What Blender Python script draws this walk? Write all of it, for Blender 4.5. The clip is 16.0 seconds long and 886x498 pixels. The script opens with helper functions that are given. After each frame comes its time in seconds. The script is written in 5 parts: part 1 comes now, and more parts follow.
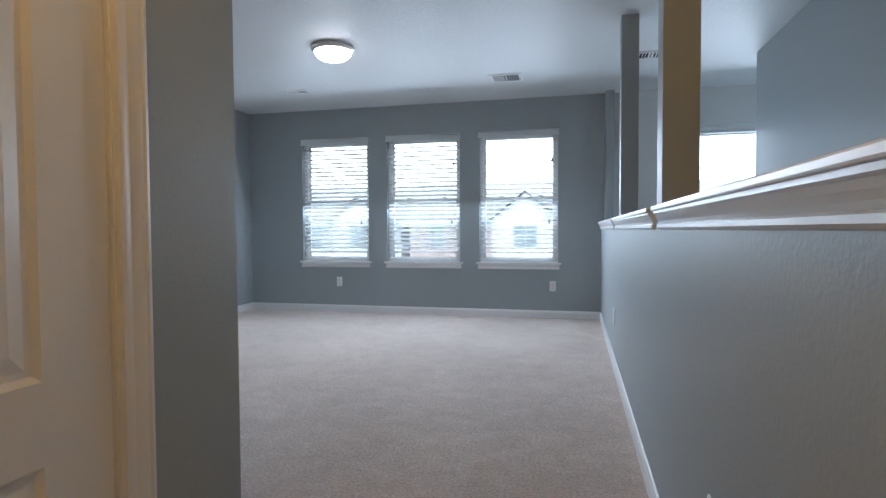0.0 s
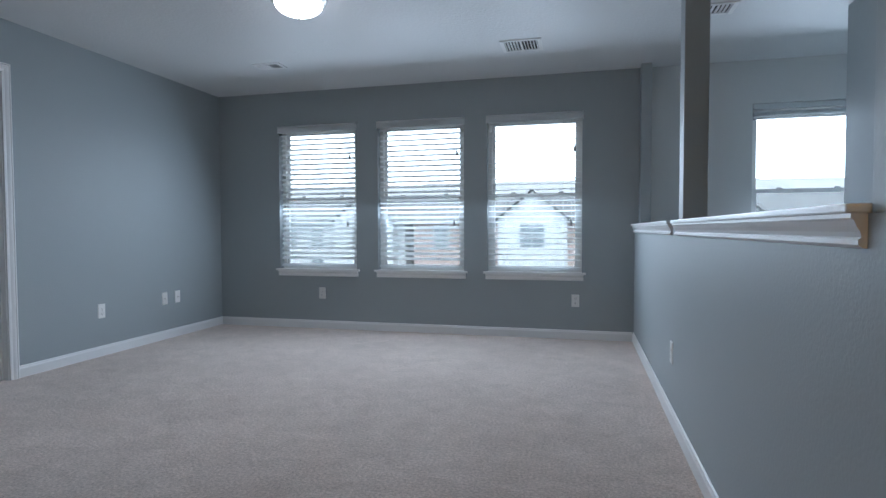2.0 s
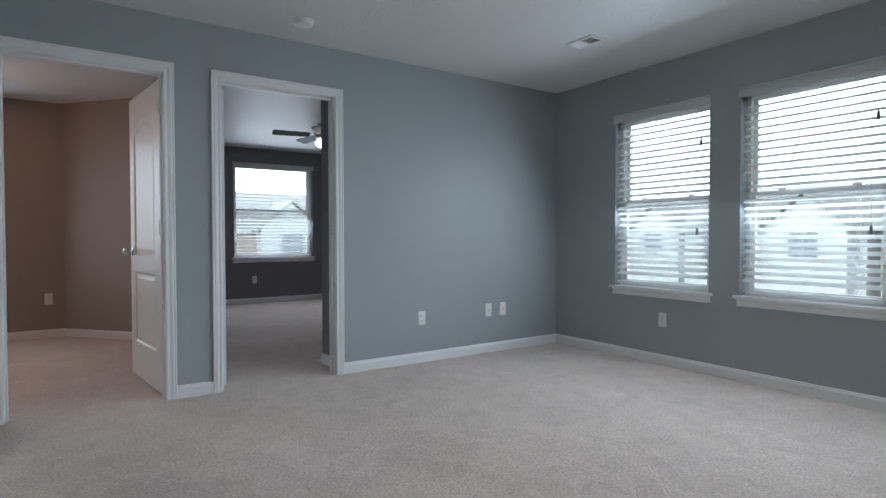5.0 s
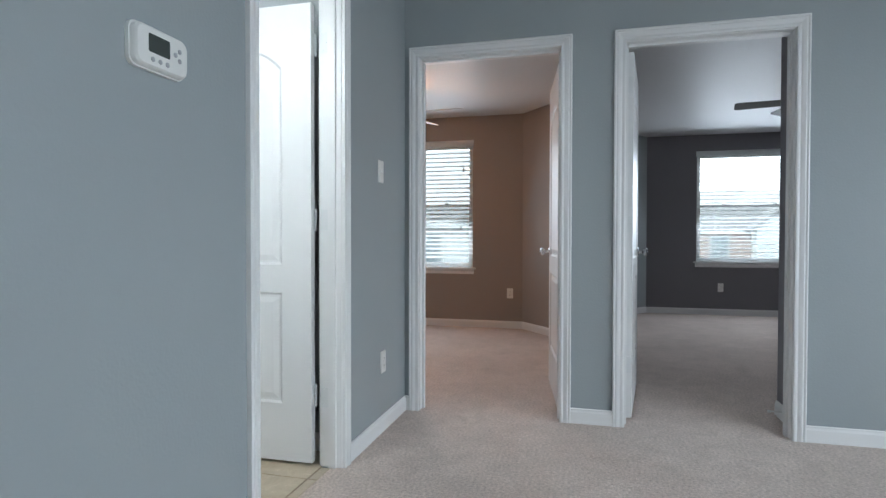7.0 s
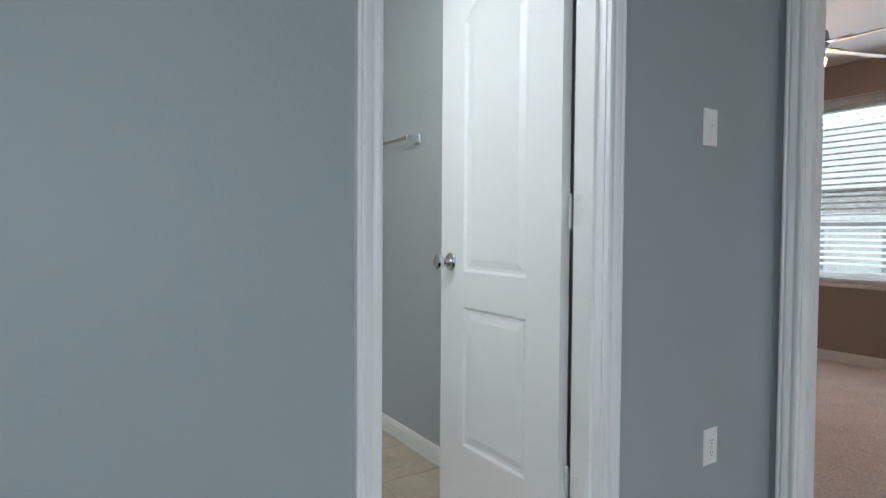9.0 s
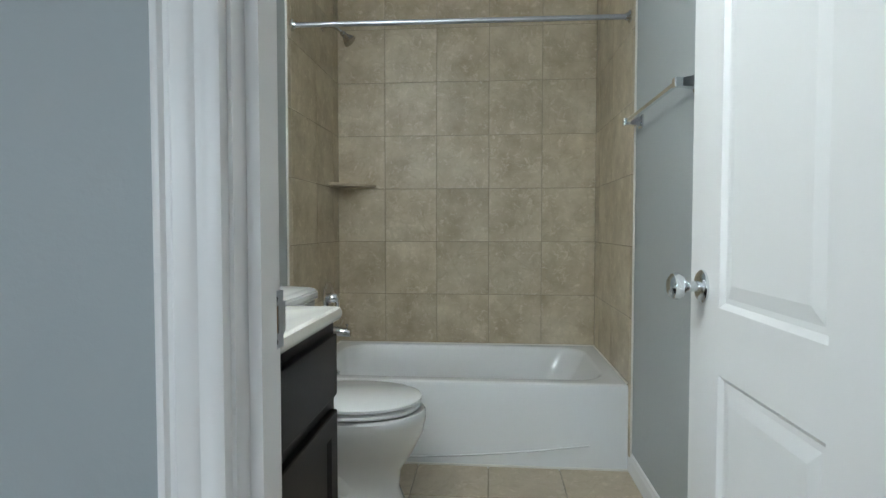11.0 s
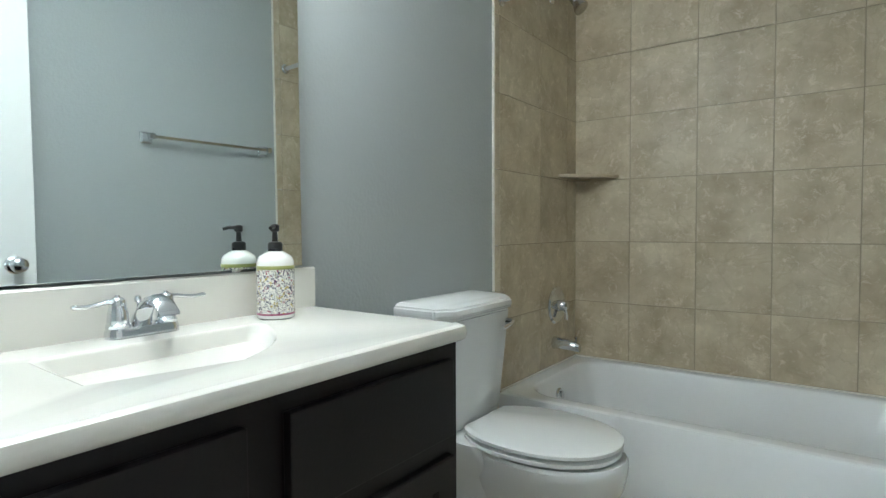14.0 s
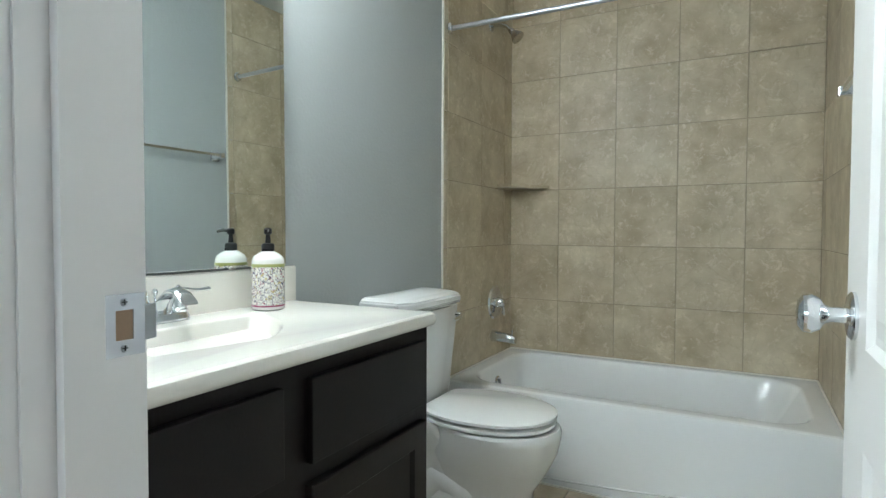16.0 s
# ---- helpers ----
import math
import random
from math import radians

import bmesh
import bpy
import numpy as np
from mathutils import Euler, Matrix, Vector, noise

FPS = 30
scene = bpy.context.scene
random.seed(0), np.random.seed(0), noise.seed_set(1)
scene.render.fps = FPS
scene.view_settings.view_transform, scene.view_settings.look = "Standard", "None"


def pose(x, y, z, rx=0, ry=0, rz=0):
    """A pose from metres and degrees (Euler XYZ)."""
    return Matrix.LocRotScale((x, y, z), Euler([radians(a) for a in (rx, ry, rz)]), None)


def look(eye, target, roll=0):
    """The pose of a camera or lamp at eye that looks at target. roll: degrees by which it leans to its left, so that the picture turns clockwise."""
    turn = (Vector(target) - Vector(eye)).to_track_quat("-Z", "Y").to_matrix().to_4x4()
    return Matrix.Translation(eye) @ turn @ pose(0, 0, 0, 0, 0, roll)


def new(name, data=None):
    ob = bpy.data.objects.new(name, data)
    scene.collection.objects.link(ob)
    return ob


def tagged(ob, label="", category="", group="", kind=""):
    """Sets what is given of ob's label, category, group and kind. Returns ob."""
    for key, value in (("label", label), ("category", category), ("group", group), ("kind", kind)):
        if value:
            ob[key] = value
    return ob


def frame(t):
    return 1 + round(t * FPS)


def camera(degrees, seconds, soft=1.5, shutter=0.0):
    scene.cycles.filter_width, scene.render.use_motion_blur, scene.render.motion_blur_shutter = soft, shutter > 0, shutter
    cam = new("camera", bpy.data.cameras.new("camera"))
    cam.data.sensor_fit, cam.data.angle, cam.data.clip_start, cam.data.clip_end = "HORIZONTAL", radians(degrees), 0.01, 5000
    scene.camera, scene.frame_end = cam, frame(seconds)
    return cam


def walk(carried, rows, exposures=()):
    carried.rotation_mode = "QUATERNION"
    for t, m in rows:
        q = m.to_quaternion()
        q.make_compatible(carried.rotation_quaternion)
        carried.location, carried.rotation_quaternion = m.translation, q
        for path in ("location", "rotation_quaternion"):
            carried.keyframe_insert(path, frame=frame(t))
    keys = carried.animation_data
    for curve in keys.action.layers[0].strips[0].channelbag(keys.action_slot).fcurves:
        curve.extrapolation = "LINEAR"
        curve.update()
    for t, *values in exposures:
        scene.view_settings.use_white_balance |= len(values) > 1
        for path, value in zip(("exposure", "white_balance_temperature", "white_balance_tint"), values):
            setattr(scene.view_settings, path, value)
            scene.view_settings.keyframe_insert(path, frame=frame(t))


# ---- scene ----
cam = camera(77.3, 16.0, soft=1.4)
PATH = [
    (0, (-0.315, -0.658, 0.985), (-0.777, 1.287, 0.916), -0.3),
    (0.5, (-0.434, -0.431, 0.990), (-0.820, 1.530, 0.921), -0.3),
    (1, (-0.430, -0.117, 1.000), (-0.822, 1.843, 0.929), -0.3),
    (1.5, (-0.487, 0.075, 1.008), (-0.900, 2.030, 0.936), -0.3),
    (2, (-0.509, 0.344, 1.018), (-0.989, 2.284, 0.947), -0.2),
    (2.5, (-0.537, 0.536, 1.020), (-1.105, 2.453, 0.951), -0.2),
    (3, (-0.519, 0.721, 1.028), (-1.241, 2.585, 0.963), -0.1),
    (3.2, (-0.491, 0.790, 1.030), (-1.287, 2.623, 0.965), -0.1),
    (5.3, (-0.376, 1.728, 1.034), (-2.154, 2.643, 0.992), -0.2),
    (5.5, (-0.44, 1.799, 1.023), (-2.284, 2.571, 0.98), -0.3),
    (6, (-0.66, 1.917, 1.01), (-2.612, 2.349, 0.972), -0.2),
    (6.5, (-0.877, 2.069, 1.021), (-2.877, 2.034, 0.982), 0.1),
    (7, (-1.131, 2.233, 1.017), (-3.069, 1.741, 0.982), 0.1),
    (7.5, (-1.423, 2.295, 1.014), (-3.218, 1.414, 0.976), -0.1),
    (8, (-1.673, 2.295, 1.011), (-3.28, 1.105, 0.979), -0.3),
    (8.5, (-1.964, 2.274, 1.045), (-3.319, 0.804, 0.989), 0.3),
    (9, (-2.23, 2.197, 1.037), (-3.323, 0.522, 0.98), 0.4),
    (9.5, (-2.472, 2.08, 1.042), (-3.28, 0.252, 0.977), 0.1),
    (10, (-2.713, 1.95, 1.051), (-3.161, 0.002, 0.98), -0.1),
    (10.2, (-2.767, 1.891, 1.045), (-3.087, -0.082, 0.977), -0.1),
    (12.3, (-3.130, 1.311, 1.057), (-2.336, -0.523, 0.970), -0.3),
    (12.5, (-3.142, 1.275, 1.048), (-2.278, -0.527, 0.965), -0.4),
    (13, (-3.180, 1.213, 1.043), (-2.165, -0.508, 0.963), -0.5),
    (13.5, (-3.183, 1.174, 1.038), (-2.068, -0.485, 0.962), -0.4),
    (14, (-3.196, 1.165, 1.042), (-2.021, -0.452, 0.967), -0.3),
    (14.5, (-3.204, 1.166, 1.036), (-2.010, -0.437, 0.966), -0.3),
    (15, (-3.217, 1.186, 1.037), (-2.019, -0.414, 0.968), -0.2),
    (15.5, (-3.238, 1.281, 1.041), (-2.082, -0.350, 0.977), -0.1),
    (16, (-3.239, 1.425, 1.045), (-2.286, -0.332, 0.982), 0.2),
]
walk(cam, [(t, look(eye, target, roll)) for t, eye, target, roll in PATH],
     exposures=[(0.0, -0.1, 5650, 12.0), (1.5, -0.4, 5600, 12.0), (2.5, -0.6, 5600, 12.0), (3.2, -0.5, 5650, 11.5), (5.3, -0.42, 6000, 10.0), (5.5, -0.38, 6000, 10.0), (6.0, -0.15, 6000, 10.0), (7.0, -0.03, 6050, 10.0), (8.5, -0.28, 6150, 10.0), (10.0, -0.3, 6150, 9.5), (12.5, 0.12, 6200, 6.0), (15.0, 0.02, 6200, 6.0), (16.0, 0.2, 6200, 6.0)])

# ---- world and light ----
world = bpy.data.worlds.new("sky")
scene.world = world
world.use_nodes = True
wn = world.node_tree
sky = wn.nodes.new("ShaderNodeTexSky")
sky.sky_type = "NISHITA"
sky.sun_disc = False
sky.sun_elevation = radians(48)
sky.sun_rotation = radians(200)
sky.air_density, sky.dust_density = 1.0, 3.0
wn.links.new(sky.outputs[0], wn.nodes["Background"].inputs[0])
wn.nodes["Background"].inputs[1].default_value = 0.15


def lamp(name, kind, m, power, color, **more):
    data = bpy.data.lights.new(name, kind)
    data.energy, data.color = power, color
    for k, v in more.items():
        if k == "size":
            data.size = v
        elif k == "size_y":
            data.shape, data.size_y = "RECTANGLE", v
        elif k == "radius":
            data.shadow_soft_size = v
        elif k == "angle":
            data.angle = v
    ob = new(name, data)
    ob.matrix_world = m
    return ob


# hazy sun from the south, high over the roof
lamp("sun", "SUN", look((0, 0, 20), (-4, 14, 0)), 4.5, (1.0, 0.96, 0.9), angle=radians(8))
# daylight of the sky in the window openings
for wx, e in ((-3.135, 18), (-2.034, 24), (-0.931, 26), (1.345, 42)):
    lamp("window_daylight", "AREA", look((wx, 5.565, 1.34), (wx, 0, -1.6)), e, (0.81, 0.92, 1.0), size=0.84, size_y=1.36)
lamp("window_daylight", "AREA", look((-7.43, 0.25, 1.4), (0, 0.25, 0.0)), 25, (0.86, 0.93, 1.0), size=1.45, size_y=1.4)
lamp("window_daylight", "AREA", look((-9.28, 4.36, 1.45), (0, 4.36, -1.5)), 34, (0.84, 0.92, 1.0), size=1.2, size_y=1.4)
# three bulbs of the vanity light over the mirror; the hall lamp
for vy in (0.42, 0.68, 0.94):
    lamp("vanity_lamp", "POINT", pose(-2.26, vy, 2.10), 9.4, (0.965, 1.0, 1.0), radius=0.09)
    lamp("vanity_lamp_mouth", "AREA", pose(-2.26, vy, 2.005), 1.7, (0.965, 1.0, 1.0), size=0.10)
lamp("hall_lamp", "POINT", pose(-0.42, -0.6, 2.30), 21, (1.0, 0.53, 0.14), radius=0.12)

# ---- materials ----


def nodes_of(name):
    m = bpy.data.materials.new(name)
    m.use_nodes = True
    return m, m.node_tree, m.node_tree.nodes["Principled BSDF"]


def paint(name, color, rough=0.6, bump=0.0, scale=120.0, vary=0.06, metal=0.0, spots=0.0, coat=0.0, big=1.3, rnd=0.0, dist=0.002):
    """Painted or moulded surface: colour varied at two scales, fine relief."""
    m, t, p = nodes_of(name)
    co = t.nodes.new("ShaderNodeTexCoord")
    n1 = t.nodes.new("ShaderNodeTexNoise")
    n1.inputs["Scale"].default_value, n1.inputs["Detail"].default_value = big, 4
    n2 = t.nodes.new("ShaderNodeTexNoise")
    n2.inputs["Scale"].default_value, n2.inputs["Detail"].default_value = scale, 3
    for n in (n1, n2):
        t.links.new(co.outputs["Object"], n.inputs["Vector"])
    mix = t.nodes.new("ShaderNodeMix")
    mix.data_type = "RGBA"
    mix.inputs["A"].default_value = (*[c * (1 - vary) for c in color], 1)
    mix.inputs["B"].default_value = (*[min(1, c * (1 + vary)) for c in color], 1)
    add = t.nodes.new("ShaderNodeMath")
    add.operation = "MULTIPLY_ADD"
    add.inputs[1].default_value, add.inputs[2].default_value = spots, 0.0
    t.links.new(n2.outputs[0], add.inputs[0])
    add2 = t.nodes.new("ShaderNodeMath")
    add2.operation = "ADD"
    t.links.new(n1.outputs[0], add2.inputs[0])
    t.links.new(add.outputs[0], add2.inputs[1])
    t.links.new(add2.outputs[0], mix.inputs["Factor"])
    out = mix.outputs["Result"]
    if rnd:
        info = t.nodes.new("ShaderNodeObjectInfo")
        hsv = t.nodes.new("ShaderNodeHueSaturation")
        ma = t.nodes.new("ShaderNodeMapRange")
        ma.inputs["To Min"].default_value, ma.inputs["To Max"].default_value = 1 - rnd, 1 + rnd
        t.links.new(info.outputs["Random"], ma.inputs["Value"])
        t.links.new(ma.outputs[0], hsv.inputs["Value"])
        t.links.new(out, hsv.inputs["Color"])
        out = hsv.outputs[0]
    t.links.new(out, p.inputs["Base Color"])
    rr = t.nodes.new("ShaderNodeMapRange")
    rr.inputs["To Min"].default_value, rr.inputs["To Max"].default_value = max(0.02, rough - 0.06), min(1, rough + 0.06)
    t.links.new(n1.outputs[0], rr.inputs["Value"])
    t.links.new(rr.outputs[0], p.inputs["Roughness"])
    p.inputs["Metallic"].default_value = metal
    p.inputs["Coat Weight"].default_value = coat
    if bump:
        b = t.nodes.new("ShaderNodeBump")
        b.inputs["Strength"].default_value, b.inputs["Distance"].default_value = bump, dist
        t.links.new(n2.outputs[0], b.inputs["Height"])
        t.links.new(b.outputs[0], p.inputs["Normal"])
    return m


WALL = paint("wall_paint", (0.338, 0.374, 0.383), 0.48, 0.75, 95, 0.03, dist=0.0009)
# lightened copy of the wall colour: brighter stairwell light painted in
WALL_STAIR_LIT = paint("stair_lit_wall_paint", (0.60, 0.60, 0.585), 0.5, 0.7, 95, 0.03, dist=0.0009)
WALL_BATH = paint("bathroom_wall_paint", (0.41, 0.44, 0.44), 0.46, 0.8, 85, 0.03, dist=0.0016)
WALL_BROWN = paint("brown_wall_paint", (0.33, 0.285, 0.25), 0.55, 0.35, 150, 0.03, dist=0.0022)
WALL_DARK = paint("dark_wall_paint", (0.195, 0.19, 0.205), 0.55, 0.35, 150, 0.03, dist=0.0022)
CEIL = paint("ceiling_paint", (0.70, 0.71, 0.71), 0.5, 0.5, 45, 0.03, dist=0.006)
TRIM = paint("trim_paint", (0.80, 0.80, 0.79), 0.32, 0.05, 60, 0.02)
DOORW = paint("door_paint", (0.80, 0.80, 0.79), 0.34, 0.05, 90, 0.02)
SLAT = paint("blind_slat", (0.82, 0.83, 0.83), 0.4, 0, 40, 0.02, rnd=0.02)
VINYL = paint("window_vinyl", (0.80, 0.80, 0.78), 0.35, 0, 40, 0.02)
PLASTIC = paint("white_plastic", (0.80, 0.80, 0.77), 0.3, 0, 40, 0.02)
GREYP = paint("grey_plastic", (0.42, 0.43, 0.44), 0.4, 0, 40, 0.02)
BLACKP = paint("black_plastic", (0.012, 0.012, 0.013), 0.28, 0, 40, 0.1)
# near-black in place of the shade inside slots and vent ducts
GAPSHADE = paint("slot_shade", (0.03, 0.03, 0.03), 0.8, 0, 40, 0.1)
SCREEN = paint("lcd_screen", (0.05, 0.06, 0.055), 0.12, 0, 40, 0.05)
PORC = paint("porcelain", (0.80, 0.81, 0.80), 0.1, 0, 20, 0.01, coat=0.5)
TUBM = paint("tub_enamel", (0.80, 0.81, 0.81), 0.24, 0, 20, 0.015, coat=0.4)
COUNTER = paint("cultured_marble", (0.77, 0.75, 0.695), 0.17, 0, 14, 0.02, coat=0.4)
WOOD = paint("espresso_wood", (0.0065, 0.0045, 0.005), 0.45, 0.15, 160, 0.25, spots=0.4)
WOOD.node_tree.nodes["Principled BSDF"].inputs["Specular IOR Level"].default_value = 0.25
CHROME = paint("chrome", (0.72, 0.74, 0.76), 0.13, 0, 40, 0.02, metal=1.0)
NICKEL = paint("brushed_nickel", (0.50, 0.48, 0.45), 0.28, 0, 40, 0.05, metal=1.0)
HINGEM = paint("painted_hinge", (0.76, 0.77, 0.76), 0.35, 0, 60, 0.03)
STRIKE = paint("strike_metal", (0.52, 0.54, 0.58), 0.36, 0, 60, 0.04, metal=1.0)
RAWWOOD = paint("raw_wood", (0.34, 0.24, 0.16), 0.8, 0.2, 80, 0.2)
KEYWOOD = paint("rack_wood", (0.24, 0.20, 0.17), 0.5, 0.15, 70, 0.2)
GROUT = paint("grout", (0.35, 0.30, 0.22), 0.9, 0.3, 200, 0.08)
CAULK = paint("white_caulk", (0.74, 0.72, 0.66), 0.5, 0.1, 60, 0.05)
FANDARK = paint("dark_fan_blade", (0.018, 0.015, 0.013), 0.6, 0, 40, 0.15)
FANWHITE = paint("white_fan_blade", (0.72, 0.68, 0.64), 0.4, 0, 40, 0.04)
CORD = paint("blind_cord", (0.6, 0.6, 0.58), 0.8, 0, 40, 0.05)
TASSEL = paint("cord_tassel", (0.13, 0.13, 0.13), 0.5, 0, 40, 0.05)
GRASS = paint("lawn", (0.12, 0.125, 0.09), 0.95, 0.4, 20, 0.3, spots=0.5, big=0.2)
BRICK = paint("house_brick", (0.45, 0.34, 0.30), 0.85, 0.4, 14, 0.25, spots=0.6)
SIDING = paint("house_siding", (0.72, 0.73, 0.73), 0.7, 0.1, 10, 0.05)
ROOF = paint("roof_shingle", (0.30, 0.30, 0.30), 0.9, 0.5, 18, 0.25, spots=0.6)
HGLASS = paint("far_window_glass", (0.24, 0.27, 0.29), 0.1, 0, 10, 0.1)
CONCRETE = paint("driveway_concrete", (0.42, 0.41, 0.39), 0.9, 0.2, 12, 0.08, big=0.4)


def carpet_material():
    m, t, p = nodes_of("carpet")
    co = t.nodes.new("ShaderNodeTexCoord")
    fine = t.nodes.new("ShaderNodeTexNoise")
    fine.inputs["Scale"].default_value, fine.inputs["Detail"].default_value = 75, 6
    fine.inputs["Roughness"].default_value = 0.72
    mid = t.nodes.new("ShaderNodeTexNoise")
    mid.inputs["Scale"].default_value, mid.inputs["Detail"].default_value = 7, 5
    mid.inputs["Distortion"].default_value = 0.8
    big = t.nodes.new("ShaderNodeTexNoise")
    big.inputs["Scale"].default_value, big.inputs["Detail"].default_value = 1.4, 4
    for n in (fine, mid, big):
        t.links.new(co.outputs["Object"], n.inputs["Vector"])
    r1 = t.nodes.new("ShaderNodeValToRGB")
    r1.color_ramp.elements[0].position, r1.color_ramp.elements[0].color = 0.30, (0.45, 0.365, 0.318, 1)
    r1.color_ramp.elements[1].position, r1.color_ramp.elements[1].color = 0.68, (0.87, 0.745, 0.665, 1)
    t.links.new(fine.outputs[0], r1.inputs[0])
    r2 = t.nodes.new("ShaderNodeValToRGB")
    r2.color_ramp.elements[0].position, r2.color_ramp.elements[0].color = 0.32, (0.82, 0.81, 0.80, 1)
    r2.color_ramp.elements[1].position, r2.color_ramp.elements[1].color = 0.66, (1.05, 1.05, 1.05, 1)
    add = t.nodes.new("ShaderNodeMath")
    add.operation = "MULTIPLY_ADD"
    add.inputs[1].default_value = 0.5
    half = t.nodes.new("ShaderNodeMath")
    half.operation = "MULTIPLY"
    half.inputs[1].default_value = 0.5
    t.links.new(big.outputs[0], half.inputs[0])
    t.links.new(mid.outputs[0], add.inputs[0])
    t.links.new(half.outputs[0], add.inputs[2])
    t.links.new(add.outputs[0], r2.inputs[0])
    mul = t.nodes.new("ShaderNodeMix")
    mul.data_type, mul.blend_type = "RGBA", "MULTIPLY"
    mul.inputs["Factor"].default_value = 1.0
    t.links.new(r1.outputs[0], mul.inputs["A"])
    t.links.new(r2.outputs[0], mul.inputs["B"])
    t.links.new(mul.outputs["Result"], p.inputs["Base Color"])
    p.inputs["Roughness"].default_value = 1.0
    p.inputs["Sheen Weight"].default_value = 0.15
    p.inputs["Specular IOR Level"].default_value = 0.1
    b = t.nodes.new("ShaderNodeBump")
    b.inputs["Strength"].default_value, b.inputs["Distance"].default_value = 0.7, 0.012
    t.links.new(fine.outputs[0], b.inputs["Height"])
    b2 = t.nodes.new("ShaderNodeBump")
    b2.inputs["Strength"].default_value, b2.inputs["Distance"].default_value = 0.35, 0.03
    t.links.new(mid.outputs[0], b2.inputs["Height"])
    t.links.new(b.outputs[0], b2.inputs["Normal"])
    t.links.new(b2.outputs[0], p.inputs["Normal"])
    return m


def stone_tile_material(name, low, high, rough):
    """Mottled travertine-look ceramic: clouds, pale chalky patches, brown veins, each tile its own."""
    m, t, p = nodes_of(name)
    co = t.nodes.new("ShaderNodeTexCoord")
    info = t.nodes.new("ShaderNodeObjectInfo")
    off = t.nodes.new("ShaderNodeVectorMath")
    off.operation = "ADD"
    sc = t.nodes.new("ShaderNodeVectorMath")
    sc.operation = "SCALE"
    sc.inputs["Scale"].default_value = 37.0
    comb = t.nodes.new("ShaderNodeCombineXYZ")
    for i in range(3):
        t.links.new(info.outputs["Random"], comb.inputs[i])
    t.links.new(comb.outputs[0], sc.inputs[0])
    t.links.new(co.outputs["Object"], off.inputs[0])
    t.links.new(sc.outputs[0], off.inputs[1])
    cloud = t.nodes.new("ShaderNodeTexNoise")
    cloud.inputs["Scale"].default_value, cloud.inputs["Detail"].default_value, cloud.inputs["Roughness"].default_value = 5, 7, 0.6
    patch = t.nodes.new("ShaderNodeTexNoise")
    patch.inputs["Scale"].default_value, patch.inputs["Detail"].default_value, patch.inputs["Roughness"].default_value = 22, 10, 0.8
    patch.inputs["Distortion"].default_value = 0.6
    vein = t.nodes.new("ShaderNodeTexNoise")
    vein.inputs["Scale"].default_value, vein.inputs["Detail"].default_value, vein.inputs["Distortion"].default_value = 5, 6, 1.6
    for n in (cloud, patch, vein):
        t.links.new(off.outputs[0], n.inputs["Vector"])
    r = t.nodes.new("ShaderNodeValToRGB")
    r.color_ramp.elements[0].position, r.color_ramp.elements[0].color = 0.3, (*low, 1)
    r.color_ramp.elements[1].position, r.color_ramp.elements[1].color = 0.7, (*high, 1)
    t.links.new(cloud.outputs[0], r.inputs[0])
    pr = t.nodes.new("ShaderNodeValToRGB")
    pr.color_ramp.elements[0].position, pr.color_ramp.elements[1].position = 0.53, 0.70
    pr.color_ramp.elements[1].color = (0.75, 0.75, 0.75, 1)
    t.links.new(patch.outputs[0], pr.inputs[0])
    m1 = t.nodes.new("ShaderNodeMix")
    m1.data_type = "RGBA"
    m1.inputs["B"].default_value = (min(1, high[0] * 1.3), min(1, high[1] * 1.33), min(1, high[2] * 1.45), 1)
    t.links.new(pr.outputs[0], m1.inputs["Factor"])
    t.links.new(r.outputs[0], m1.inputs["A"])
    vr = t.nodes.new("ShaderNodeValToRGB")
    vr.color_ramp.elements[0].position, vr.color_ramp.elements[0].color = 0.485, (0, 0, 0, 1)
    vr.color_ramp.elements[1].position, vr.color_ramp.elements[1].color = 0.53, (0, 0, 0, 1)
    e = vr.color_ramp.elements.new(0.505)
    e.color = (0.16, 0.16, 0.16, 1)
    t.links.new(vein.outputs[0], vr.inputs[0])
    m2 = t.nodes.new("ShaderNodeMix")
    m2.data_type = "RGBA"
    m2.inputs["B"].default_value = (low[0] * 0.62, low[1] * 0.56, low[2] * 0.48, 1)
    t.links.new(vr.outputs[0], m2.inputs["Factor"])
    t.links.new(m1.outputs["Result"], m2.inputs["A"])
    hsv = t.nodes.new("ShaderNodeHueSaturation")
    ma = t.nodes.new("ShaderNodeMapRange")
    ma.inputs["To Min"].default_value, ma.inputs["To Max"].default_value = 0.94, 1.06
    t.links.new(info.outputs["Random"], ma.inputs["Value"])
    t.links.new(ma.outputs[0], hsv.inputs["Value"])
    t.links.new(m2.outputs["Result"], hsv.inputs["Color"])
    t.links.new(hsv.outputs[0], p.inputs["Base Color"])
    p.inputs["Roughness"].default_value = rough
    b = t.nodes.new("ShaderNodeBump")
    b.inputs["Strength"].default_value, b.inputs["Distance"].default_value = 0.15, 0.002
    t.links.new(patch.outputs[0], b.inputs["Height"])
    t.links.new(b.outputs[0], p.inputs["Normal"])
    return m


